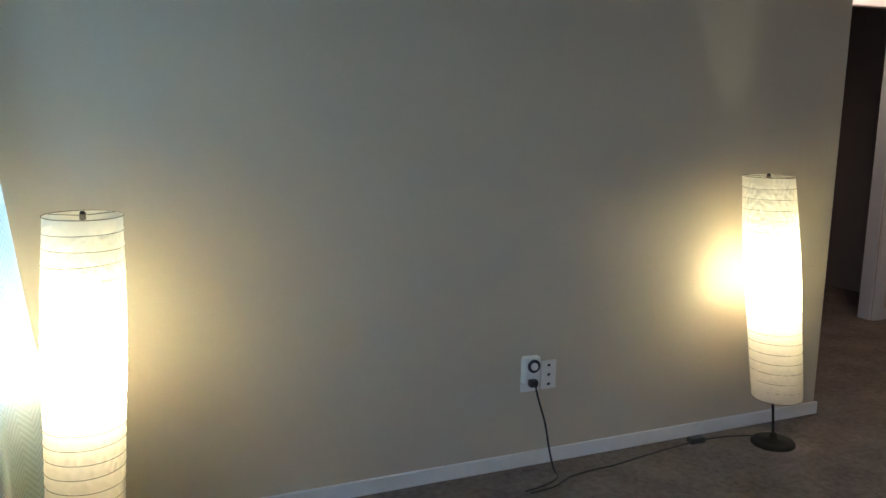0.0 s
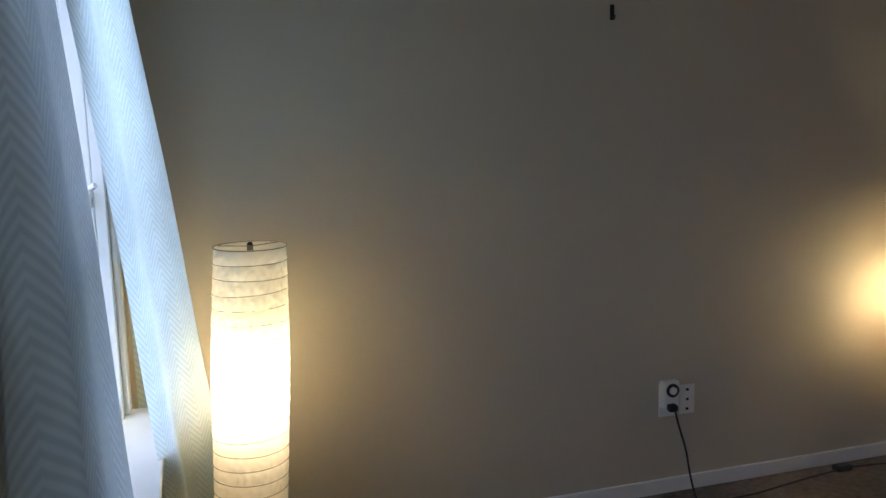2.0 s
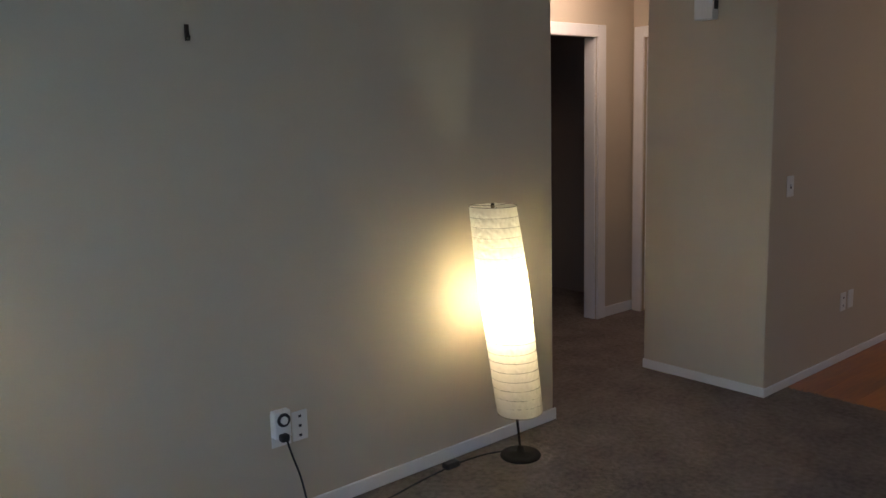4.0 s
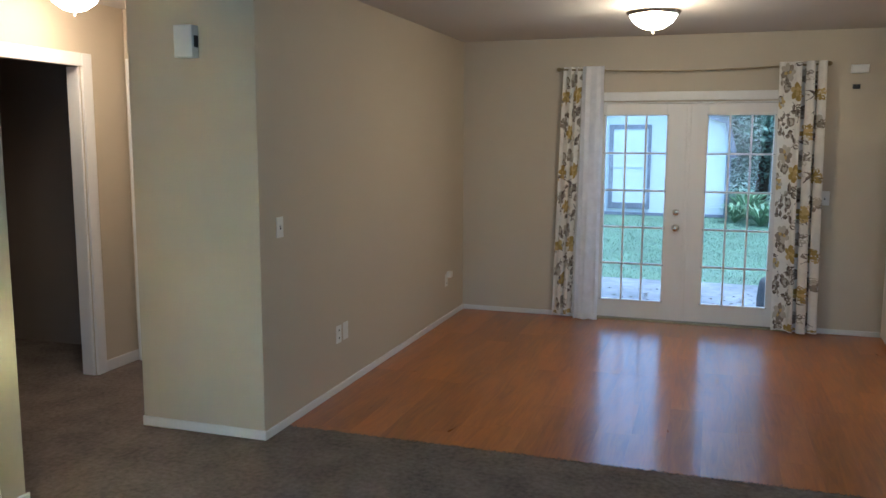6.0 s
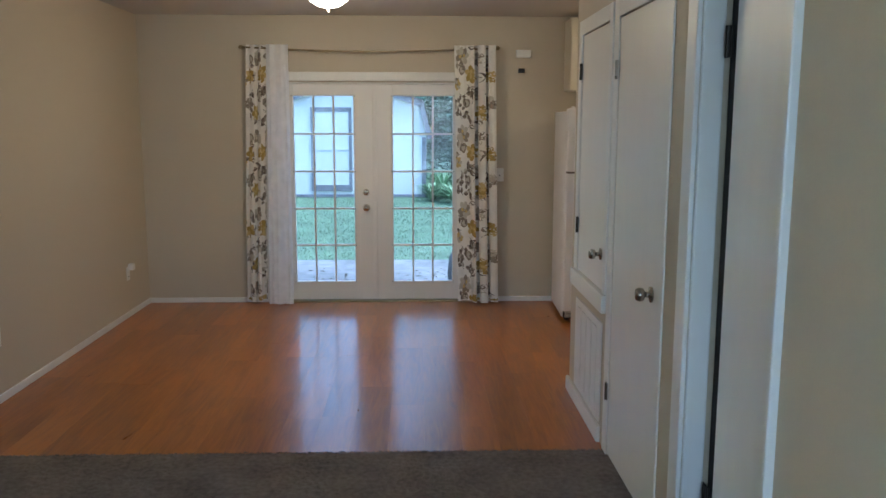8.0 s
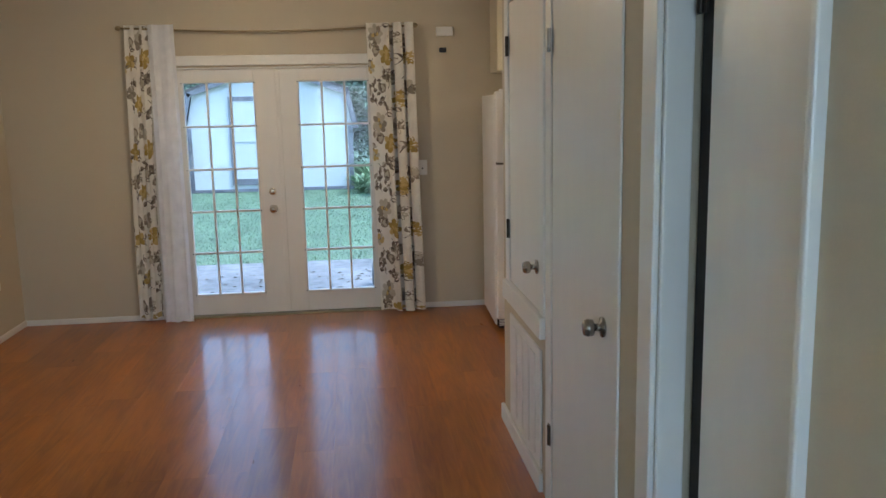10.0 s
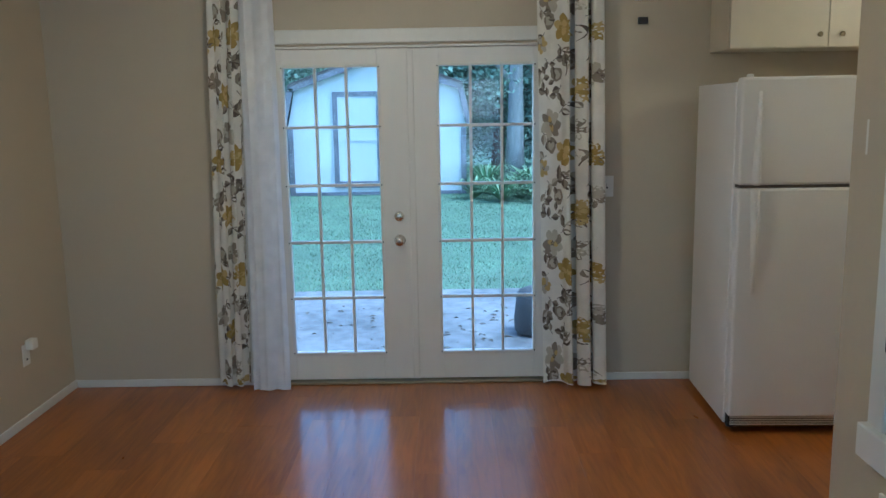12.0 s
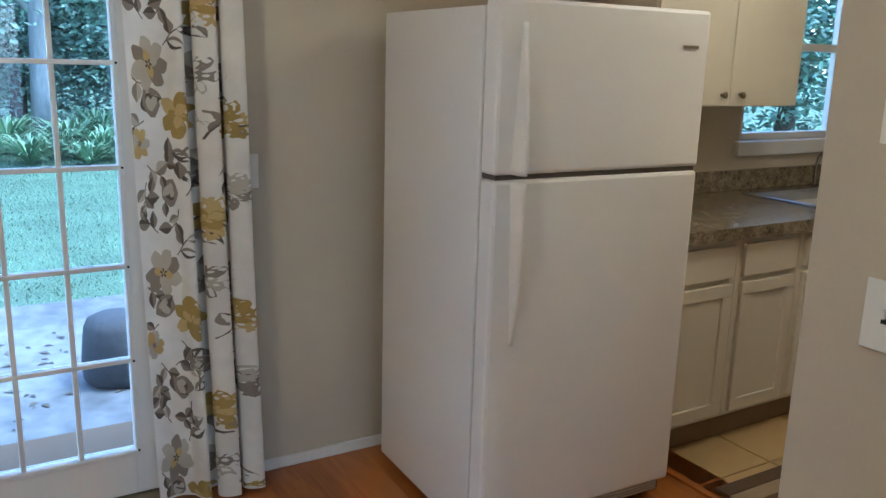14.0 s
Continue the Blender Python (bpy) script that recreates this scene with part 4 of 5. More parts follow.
def floral(ob, fn, width, height, seed, shift=0.0):
    """The repeat of flowers, buds and sprigs printed on a cloth, following its folds."""
    rnd = random.Random(seed)
    names = ("mustard", "grey", "pale", "dark", "ochre")
    bms = {n: bmesh.new() for n in names}

    def lay(which, ring, lift):
        """A flat motif in cloth metres, laid on the side that faces the room."""
        us = [(p[0] / width, p[1] / height) for p in ring]
        if all(not (0.004 < a < 0.996 and 0.004 < b < 0.996) for a, b in us):
            return
        us = [(min(max(a, 0.004), 0.996), min(max(b, 0.004), 0.996)) for a, b in us]
        cu, cv = sum(a for a, b in us) / len(us), sum(b for a, b in us) / len(us)
        bm = bms[which]

        def at(a, b):
            e = 0.003
            nrm = (fn(a + e, b) - fn(a - e, b)).cross(fn(a, b + e) - fn(a, b - e))
            nrm.normalize()
            return fn(a, b) + (-nrm if nrm.x > 0 else nrm) * lift
        c = bm.verts.new(at(cu, cv))
        mid = [bm.verts.new(at((a + cu) / 2, (b + cv) / 2)) for a, b in us]
        vs = [bm.verts.new(at(a, b)) for a, b in us]
        for k in range(len(vs)):
            k2 = (k + 1) % len(vs)
            bm.faces.new((mid[k], mid[k2], c))
            bm.faces.new((vs[k], vs[k2], mid[k2], mid[k]))

    def blob(x, y, rx, ry, a, which, lift, n=12, wob=0.12):
        ph = rnd.uniform(0, 6.28)
        ring = []
        for k in range(n):
            q = 2 * math.pi * k / n
            r = 1 + wob * math.sin(3 * q + ph)
            lx, ly = rx * r * math.cos(q), ry * (1 + 0.5 * wob * math.sin(5 * q + ph)) * math.sin(q)
            ring.append((x + lx * math.cos(a) - ly * math.sin(a), y + lx * math.sin(a) + ly * math.cos(a)))
        lay(which, ring, lift)

    def leaf(x, y, a, length, which, lift):
        w = length * rnd.uniform(0.30, 0.40)
        for half, tone in ((1, which), (-1, "dark" if which == "grey" else "grey")):
            ring = []
            for k in range(7):
                f = k / 6
                ly = half * w * math.sin(math.pi * f) * (1.15 - 0.45 * f)
                ring.append((x + length * f * math.cos(a) - ly * math.sin(a), y + length * f * math.sin(a) + ly * math.cos(a)))
            lay(tone, ring, lift)

    def stem(x, y, a, n, lift=0.0011):
        for k in range(n):
            a += rnd.uniform(-0.35, 0.35)
            qx, qy = x + 0.024 * math.cos(a), y + 0.024 * math.sin(a)
            nx, ny = -0.0019 * math.sin(a), 0.0019 * math.cos(a)
            lay("dark", [(x + nx, y + ny), (qx + nx, qy + ny), (qx - nx, qy - ny), (x - nx, y - ny)], lift)
            x, y = qx, qy
            side = 1 if k % 2 else -1
            leaf(x, y, a + side * rnd.uniform(0.5, 1.1), rnd.uniform(0.046, 0.068), rnd.choice(("grey", "grey", "dark", "pale")), lift + 0.0002 * (k + 1))

    def bloom(kind, x, y, r):
        base, light = {"mustard": ("mustard", "ochre"), "ochre": ("ochre", "pale"), "pale": ("pale", "ochre"), "grey": ("grey", "pale"), "rose": ("grey", "pale"), "bud": ("grey", "pale")}[kind]
        a0 = rnd.uniform(0, 6.28)
        if kind in ("bud", "rose"):
            blob(x, y, r, r * 0.8, a0, base, 0.0016)
            for k in range(3):
                blob(x + 0.25 * r * math.cos(a0 + 2.1 * k), y + 0.25 * r * math.sin(a0 + 2.1 * k), r * 0.52, r * 0.30, a0 + 2.1 * k + 1.2, light if kind == "bud" or k else "dark", 0.0019 + 0.0003 * k, 10)
            leaf(x - 0.5 * r, y - 0.7 * r, a0, r * 1.1, "dark", 0.0014)
            return
        n = 6 if kind == "mustard" else 7
        for k in range(n):
            a = a0 + 2 * math.pi * k / n + rnd.uniform(-0.15, 0.15)
            blob(x + 0.56 * r * math.cos(a), y + 0.56 * r * math.sin(a), r * 0.46, r * rnd.uniform(0.28, 0.36), a, base if k % 3 else ("grey" if kind == "pale" else light), 0.0015 + 0.0002 * k)
        for k in range(4):
            a = a0 + 1.57 * k + 0.4
            blob(x + 0.26 * r * math.cos(a), y + 0.26 * r * math.sin(a), r * 0.27, r * 0.17, a, light if k % 2 else base, 0.0032 + 0.0002 * k, 9)
        for k in range(5):
            a = a0 + 1.26 * k
            blob(x + 0.12 * r * math.cos(a), y + 0.12 * r * math.sin(a), r * 0.09, r * 0.05, a, "dark" if kind != "mustard" else "ochre", 0.0042, 6)

    tile = 0.53
    for row in range(-1, int(height / REPEAT) + 2):
        for col in (-1, 0, 1):
            for x, y, a, n in SPRIGS:
                stem(x - shift + col * tile, height - 0.03 - row * REPEAT - y, a, n)
            for kind, x, y, r in BLOOMS:
                bloom(kind, x - shift + col * tile, height - 0.03 - row * REPEAT - y, r * 1.22)
    mats = {"mustard": M_PRINT_MUSTARD, "grey": M_PRINT_GREY, "pale": M_PRINT_PALE, "dark": M_PRINT_DARK, "ochre": M_PRINT_OCHRE}
    for n in names:
        tagged(part(n + "_print", bms[n], mats[n], ob, "", True), kind="stuff")


rodt = thing("curtain_rod", (DW - 0.08, 0.37, 2.25), "thin brass curtain rod above the french doors", "curtain rod")
bm = bmesh.new()
tube(bm, [(DW - 0.085, 1.462 - 2.21 * i / 20, 2.265 - 0.033 * math.sin(math.pi * i / 20)) for i in range(21)], 0.008, 12)
part("pole", bm, M_BRASS, rodt, "", True)
for y in (1.467, -0.753):
    bm = bmesh.new()
    lathe(bm, [(0.006, -0.02), (0.017, -0.008), (0.019, 0.004), (0.012, 0.018), (0.003, 0.024)], (DW - 0.085, y, 2.265), "Y", 16)
    part("finial", bm, M_BRASS, rodt, "", True)
for y in (1.435, -0.70):
    bm = bmesh.new()
    slab(bm, DW - 0.085, DW - 0.0005, y - 0.006, y + 0.006, 2.249, 2.259, 0.002)
    slab(bm, DW - 0.006, DW - 0.0005, y - 0.012, y + 0.012, 2.225, 2.29, 0.002)
    part("bracket", bm, M_BRASS, rodt)

def hung(u, v):
    """The drawn curtain: a broad, nearly flat stretch over the door, then deep folds towards the rod's end."""
    z = 0.018 + 2.267 * v
    low = 1 - v
    y = -0.372 - 0.045 * low - 0.355 * u
    deep = max(0.0, min(1.0, (u - 0.36) / 0.16))
    a = 0.012 + 0.036 * deep + 0.008 * low
    s = 2 * math.pi * (1.1 * u + 2.9 * max(0.0, u - 0.34)) + 0.35 * math.sin(2.6 * v + 0.7)
    pinch = 0.006 * math.sin(34 * u) * max(0.0, (v - 0.80) / 0.20)
    return Vector((DW - 0.105 + a * math.sin(s) + pinch + 0.004 * math.sin(9 * v + 6 * u), y + 0.45 * a * math.sin(2 * s + 0.8) * deep, z + 0.006 * math.sin(9 * u) * low))


c1 = drape("floral_curtain", (DW - 0.085, -0.55, 0.02), "white cotton curtain with mustard and grey flowers, pushed aside", "curtain", hung, 120, 60, M_LINEN)
floral(c1, hung, 0.53, 2.267, 11)
f2 = folds(1.255, 1.425, DW - 0.085, 0.030, 2.6, 2.285, 0.03, 9, 0.05, 0.06)
c2 = drape("floral_curtain", (DW - 0.085, 1.40, 0.02), "white floral cotton curtain bunched at the rod's end", "curtain", f2, 90, 60, M_LINEN)
floral(c2, f2, 0.40, 2.255, 23, 0.13)
f3 = folds(1.060, 1.250, DW - 0.12, 0.014, 2.3, 2.285, 0.006, 6, 0.14, 0.022)
drape("sheer_curtain", (DW - 0.105, 1.21, 0.0), "thin white sheer curtain hanging straight to the floor", "curtain", f3, 80, 50, M_SHEER)

# ---- living room window with its curtains ----
wn1 = thing("window_2", (WW, 1.87, 0.66), "white twin double-hung window with a deep painted sill", "window", "", "structure")
bm = bmesh.new()
for q in ((1.271, 1.320, 0.681, 2.119), (1.790, 1.950, 0.681, 2.119), (2.650, 2.699, 0.681, 2.119), (1.950, 2.650, 2.07, 2.119), (1.950, 2.650, 0.681, 0.73), (1.320, 1.790, 2.07, 2.119), (1.320, 1.790, 0.681, 0.73)):
    slab(bm, WW - 0.11, WW - 0.03, *q, 0.004)
slab(bm, WW - 0.095, WW - 0.035, 1.950, 2.650, 1.30, 1.35, 0.004)
slab(bm, WW - 0.095, WW - 0.035, 1.320, 1.790, 1.30, 1.35, 0.004)
slab(bm, WW - 0.0295, WW - 0.0005, 2.652, 2.6995, 0.682, 2.118, 0.003)
slab(bm, WW - 0.0295, WW - 0.0005, 1.2705, 1.318, 0.682, 2.118, 0.003)
part("window_frame", bm, M_CASE, wn1)
block("window_sill", (WW - 0.03, WW + 0.118, 1.21, 2.76, 0.656, 0.679), M_CASE, wn1, "", 0.006)
block("window_apron", (WW + 0.0005, WW + 0.018, 1.23, 2.74, 0.58, 0.655), M_CASE, wn1, "", 0.004)
bm = bmesh.new()
slab(bm, WW - 0.035, WW + 0.004, 2.27, 2.34, 1.35, 1.368, 0.004)
tube(bm, [(WW - 0.012, 2.305, 1.366), (WW + 0.016, 2.285, 1.382)], 0.007, 8)
part("sash_lock", bm, M_CASE, wn1)
for z0, z1 in ((0.732, 1.299), (1.351, 2.069)):
    for y0, y1 in ((1.951, 2.649), (1.321, 1.789)):
        p = block("pane", (WW - 0.078, WW - 0.074, y0, y1, z0, z1), M_GLASS, wn1)
        p.visible_shadow = False
bm = bmesh.new()
for q in ((1.195, 1.270, 0.68, 2.2), (2.701, 2.775, 0.68, 2.2), (1.270, 2.701, 2.121, 2.2)):
    slab(bm, WW + 0.0005, WW + 0.015, *q, 0.004)
part("window_trim", bm, M_CASE, wn1)
lamp("window_light", "AREA", 4.6, (0.64, 0.86, 1.0), look((WW - 0.16, 2.30, 1.40), (5.0, 2.30, 1.3)), size=0.78, size_y=1.4)

# assumed window out of view, added with its area lamp for more daylight
wn2 = thing("added_window", (WW, -0.15, 0.68), "unseen white window added to brighten the living room", "window", "", "structure")
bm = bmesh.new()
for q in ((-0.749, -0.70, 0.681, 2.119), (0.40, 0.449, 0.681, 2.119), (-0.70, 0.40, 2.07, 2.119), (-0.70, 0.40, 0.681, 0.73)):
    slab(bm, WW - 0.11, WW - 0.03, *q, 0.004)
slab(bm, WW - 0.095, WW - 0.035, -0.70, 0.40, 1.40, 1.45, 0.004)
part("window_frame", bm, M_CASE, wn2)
# fill light through the added window
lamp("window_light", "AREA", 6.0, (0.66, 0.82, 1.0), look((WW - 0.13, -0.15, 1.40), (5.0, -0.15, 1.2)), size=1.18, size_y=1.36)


def side_drape(near, far, xn, xf, seed, n, back=0.0):
    """A window curtain: (top, bottom) rows for its near and far edge and for how far each stands from the wall."""
    rnd = random.Random(seed)
    ph = [rnd.uniform(0, 6.28) for _ in range(4)]

    def fn(u, v):
        z = 0.03 + 2.28 * v
        g = max(0.0, min(1.0, (1.95 - z) / 1.4))
        a, b = near[0] + (near[1] - near[0]) * g, far[0] + (far[1] - far[0]) * g
        xa, xb = xn[0] + (xn[1] - xn[0]) * g, xf[0] + (xf[1] - xf[0]) * g
        amp = (0.014 + 0.010 * g) * (1 - 0.8 * u ** 6)
        turn = max(0.0, (u - 0.82) / 0.18) if back else 0.0
        if back:
            u = min(1.0, u / 0.82)
            amp *= 1 - 0.8 * turn
        px = xa + (xb - xa) * u ** 1.3 + (WW + 0.03 - xb) * turn
        return Vector((px + amp * math.sin(u * n * 6.28 + ph[0] + 0.4 * math.sin(3 * v + ph[1])) + 0.003 * math.sin(v * 13 + ph[2]), a + (b - a) * u + back * turn ** 0.6 + 0.3 * amp * math.sin(2 * u * n * 6.28 + ph[3]), z))
    return fn


drape("window_curtain", (WW + 0.1, 2.4, 0.03), "pale blue-white chevron curtain falling over the window sill", "curtain", side_drape((1.75, 2.36), (2.70, 2.735), (-0.115, -0.022), (-0.057, 0.11), 2, 1.3, 0.09), 90, 60, M_CHEVRON, None, "cloth", 0.8, 2.28)


def gathered(u, v):
    """The drawn-back curtain: a shaded fold by the wall, then a broad flat turn towards the room."""
    z = 0.03 + 2.28 * v
    g = max(0.0, min(1.0, (1.95 - z) / 1.4))
    k = max(0.0, min(1.0, (u - 0.40) / 0.12))
    k = k * k * (3 - 2 * k)
    start = 1.33 - 0.29 * g
    y = 0.80 + (start - 0.80) * u / 0.42 if u < 0.42 else start - 0.02 * math.sin(math.pi * k) + (1.64 + 0.06 * g - start) * (u - 0.42) / 0.58
    x = -0.122 + k * (0.016 + 0.088 * g) + (0.008 - 0.004 * k) * math.sin(u * 22 + 0.6 * math.sin(3 * v)) + 0.003 * math.sin(v * 13)
    return Vector((x, y, z))


drape("window_curtain", (WW + 0.08, 1.25, 0.03), "pale grey chevron curtain drawn back beside the window", "curtain", gathered, 120, 60, M_CHEVRON, None, "cloth", 1.0, 2.28)
rod2 = thing("curtain_rod", (WW + 0.08, 1.9, 2.32), "thin metal curtain rod above the living room window", "curtain rod")
bm = bmesh.new()
tube(bm, [(WW + 0.05, 0.8, 2.325), (WW + 0.05, 2.72, 2.325)], 0.008, 10)
part("pole", bm, M_BRASS, rod2, "", True)
for y in (0.84, 2.69):
    block("bracket", (WW + 0.0005, WW + 0.05, y - 0.006, y + 0.006, 2.305, 2.316), M_BRASS, rod2)

# ---- hall doors ----
hd = thing("hall_door", (5.70, 3.63, 0), "white flush door shut at the hall's end", "door", "", "structure")
block("door_panel", (5.71, 5.745, 3.243, 4.036, 0.012, 2.115), M_DOOR, hd, "", 0.003)
bm = bmesh.new()
knob_form(bm, (5.71, 3.31, 0.95), "-X")
part("door_knob", bm, M_NICKEL, hd, "", True)

# ---- outside ----
structure("ground", [(-200, 400, -300, 300, -0.4, -0.17)], M_LAWN, "lawn and rough grass reaching to the horizon", "ground")
structure("pavement_patio", [(DW + 0.16, 11.5, -6.0, 5.0, -0.168, -0.15)], M_PATIO, "weathered concrete patio scattered with leaf litter", "patio", 0.004)
rg = np.random.default_rng(5)


def blades(name, n, x0, x1, y0, y1, h, w, mat, label, cat, z=-0.17, lean=0.4):
    xs, ys = rg.uniform(x0, x1, n), rg.uniform(y0, y1, n)
    a, hh = rg.uniform(0, 6.28, n), h * rg.uniform(0.5, 1.2, n)
    vs = np.zeros((n, 3, 3))
    dx, dy = np.cos(a) * w, np.sin(a) * w
    vs[:, 0] = np.stack([xs - dx, ys - dy, np.full(n, z)], 1)
    vs[:, 1] = np.stack([xs + dx, ys + dy, np.full(n, z)], 1)
    vs[:, 2] = np.stack([xs + rg.normal(0, lean, n) * hh, ys + rg.normal(0, lean, n) * hh, z + hh], 1)
    me = bpy.data.meshes.new(name)
    me.from_pydata(vs.reshape(-1, 3).tolist(), [], np.arange(3 * n).reshape(-1, 3).tolist())
    me.materials.append(mat)
    return tagged(new(name, me), label, cat, "", "stuff")


blades("grass", 60000, 11.46, 21.5, -6.0, 8.0, 0.035, 0.006, M_BLADE, "short green lawn grass with uneven blades", "grass", -0.17, 0.5)
blades("carpet_fringe", 1800, 4.745, 4.772, -0.99, 2.37, 0.007, 0.005, M_CARPET, "ragged cut edge of the brown carpet", "carpet edge", -0.002, 0.9)
bm = bmesh.new()
for k in range(300):
    x, y = rg.uniform(DW + 0.4, 10.9), rg.uniform(-2.5, 3.0)
    a, s = rg.uniform(0, 6.28), rg.uniform(0.015, 0.05)
    pts = [(x + s * math.cos(a) * c - s * 0.4 * math.sin(a) * d, y + s * math.sin(a) * c + s * 0.4 * math.cos(a) * d, -0.147 + 0.008 * abs(d)) for c, d in ((-1, 0), (0, 1), (1, 0), (0, -1))]
    bm.faces.new([bm.verts.new(p) for p in pts])
tagged(part("fallen_leaves", bm, M_LITTER, None), "dry fallen leaves scattered on the patio", "leaf litter", "", "stuff")

# shed
SX, SY = 20.9, 1.60
shed = thing("garden_shed", (SX, SY, -0.17), "white barn-style garden shed with dark trim", "shed")
prof = [(-1.86, -0.16), (1.86, -0.16), (1.86, 1.30), (1.70, 2.06), (0.0, 2.68), (-1.70, 2.06), (-1.86, 1.30)]
bm = bmesh.new()
fa = [bm.verts.new((SX, SY + a, b)) for a, b in prof]
fb = [bm.verts.new((SX + 3.5, SY + a, b)) for a, b in prof]
bm.faces.new(fa)
bm.faces.new(fb[::-1])
for i in range(7):
    bm.faces.new((fa[i], fb[i], fb[(i + 1) % 7], fa[(i + 1) % 7]))
bmesh.ops.recalc_face_normals(bm, faces=bm.faces)
part("wall", bm, M_SHED, shed)
bm = bmesh.new()
tops = [(2.0, 1.26), (1.80, 2.10), (0.0, 2.75), (-1.80, 2.10), (-2.0, 1.26)]
for (a, b), (c, d) in zip(tops, tops[1:]):
    q = [(SX - 0.15, SY + a, b), (SX - 0.15, SY + c, d), (SX + 3.6, SY + c, d), (SX + 3.6, SY + a, b)]
    lo = [bm.verts.new(Vector(p)) for p in q]
    hi = [bm.verts.new(Vector(p) + Vector((0, 0.0, 0.07))) for p in q]
    bm.faces.new(lo[::-1])
    bm.faces.new(hi)
    for i in range(4):
        bm.faces.new((lo[i], lo[(i + 1) % 4], hi[(i + 1) % 4], hi[i]))
bmesh.ops.recalc_face_normals(bm, faces=bm.faces)
part("roof", bm, M_SHINGLE, shed)
for (a, b), (c, d) in zip(tops, tops[1:]):
    bm = bmesh.new()
    v1 = Vector((0, c - a, d - b))
    nrm = Vector((0, -v1.z, v1.y)).normalized() * 0.11
    if nrm.z > 0:
        nrm = -nrm
    q = [Vector((SX - 0.155, SY + a, b)), Vector((SX - 0.155, SY + c, d)), Vector((SX - 0.155, SY + c, d)) + nrm, Vector((SX - 0.155, SY + a, b)) + nrm]
    f = [bm.verts.new(p) for p in q]
    g = [bm.verts.new(p + Vector((0.03, 0, 0))) for p in q]
    bm.faces.new(f)
    bm.faces.new(g[::-1])
    for i in range(4):
        bm.faces.new((f[i], f[(i + 1) % 4], g[(i + 1) % 4], g[i]))
    bmesh.ops.recalc_face_normals(bm, faces=bm.faces)
    part("fascia", bm, M_SHEDTRIM, shed)
block("corner_board", (SX - 0.03, SX - 0.002, SY + 1.76, SY + 1.87, -0.16, 1.3), M_SHEDTRIM, shed)
block("corner_board", (SX - 0.03, SX - 0.002, SY - 1.87, SY - 1.76, -0.16, 1.3), M_SHEDTRIM, shed)
block("seam_board", (SX - 0.02, SX - 0.002, SY - 1.755, SY + 1.755, -0.16, -0.09), M_SHEDTRIM, shed)
dd = block("door", (SX - 0.04, SX - 0.002, 1.60, 2.41, 0.02, 1.90), M_SHED, shed, "", 0.004)
for q in ((1.53, 1.60, 0.0, 2.0), (2.41, 2.51, 0.0, 2.0), (1.60, 2.41, 1.90, 2.0), (1.60, 2.41, 0.0, 0.14)):
    block("door_trim", (SX - 0.055, SX - 0.001, *q), M_SHEDTRIM, dd)
block("door_brace", (SX - 0.055, SX - 0.041, 1.601, 2.409, 0.98, 1.02), M_SHED, dd)

fn_ = thing("fence", (20.2, 5.6, -0.17), "dark weathered board fence beside the shed", "fence")
for k in range(22):
    y = 3.49 + k * 0.19
    block("board", (20.4, 20.42, y, y + 0.175, -0.17, 1.35 + 0.03 * math.sin(k * 2.3)), M_FENCE, fn_)
for k in range(4):
    block("post", (20.43, 20.51, 3.55 + k * 1.3, 3.64 + k * 1.3, -0.17, 1.4), M_FENCE, fn_)

# trees
def crown_mesh(seed, n, size):
    r = np.random.default_rng(seed)
    cl = r.normal(0, 1, (28, 3)) * np.array([1.3, 1.5, 1.5])
    c = cl[r.integers(0, 28, n)] + r.normal(0, 0.5, (n, 3))
    d1, d2 = r.normal(0, 1, (n, 3)), r.normal(0, 1, (n, 3))
    d1 /= np.linalg.norm(d1, axis=1)[:, None]
    d2 -= (d1 * d2).sum(1)[:, None] * d1
    d2 /= np.linalg.norm(d2, axis=1)[:, None]
    s = size * r.uniform(0.6, 1.3, n)[:, None]
    v = np.stack([c - d1 * s, c + d2 * s * 0.45, c + d1 * s, c - d2 * s * 0.45], 1)
    me = bpy.data.meshes.new("crown")
    me.from_pydata(v.reshape(-1, 3).tolist(), [], np.arange(4 * n).reshape(-1, 4).tolist())
    me.materials.append(M_LEAF)
    return me


CROWNS = [crown_mesh(i, 8000, 0.095) for i in range(3)]


def tree(x, y, h, w, k, bark=None, girth=1.0, levels=(0.42, 0.72)):
    rnd = random.Random(k)
    t = thing("tree", (x, y, -0.2), "broad green garden tree behind the lawn", "tree", "garden trees")
    bm = bmesh.new()
    lean = rnd.uniform(-0.3, 0.3)
    tube(bm, [(x + lean * f * f, y + lean * f, -0.2 + h * 0.8 * f) for f in (0, 0.25, 0.5, 0.75, 1)], [girth * r for r in (0.2, 0.16, 0.13, 0.1, 0.05)], 10)
    for j in range(5):
        a, z = rnd.uniform(0, 6.28), h * rnd.uniform(0.3, 0.6)
        tube(bm, [(x + lean * 0.2, y + lean * 0.5, z), (x + w * 0.5 * math.cos(a), y + w * 0.5 * math.sin(a), z + h * 0.18), (x + w * 0.9 * math.cos(a), y + w * 0.9 * math.sin(a), z + h * 0.25)], [0.07, 0.05, 0.02], 7)
    part("trunk", bm, bark or M_BARK, t, "", True)
    for j, zc in enumerate(levels):
        ob = new("crown", CROWNS[(k + j) % 3])
        ob.parent = t
        ob.matrix_parent_inverse = Matrix.Translation(-spot(t))
        ob.matrix_basis = Matrix.LocRotScale((x, y, h * zc), Euler((0, 0, rnd.uniform(0, 6.28))), (w / 2.6, w / 2.6, h / 6.5))


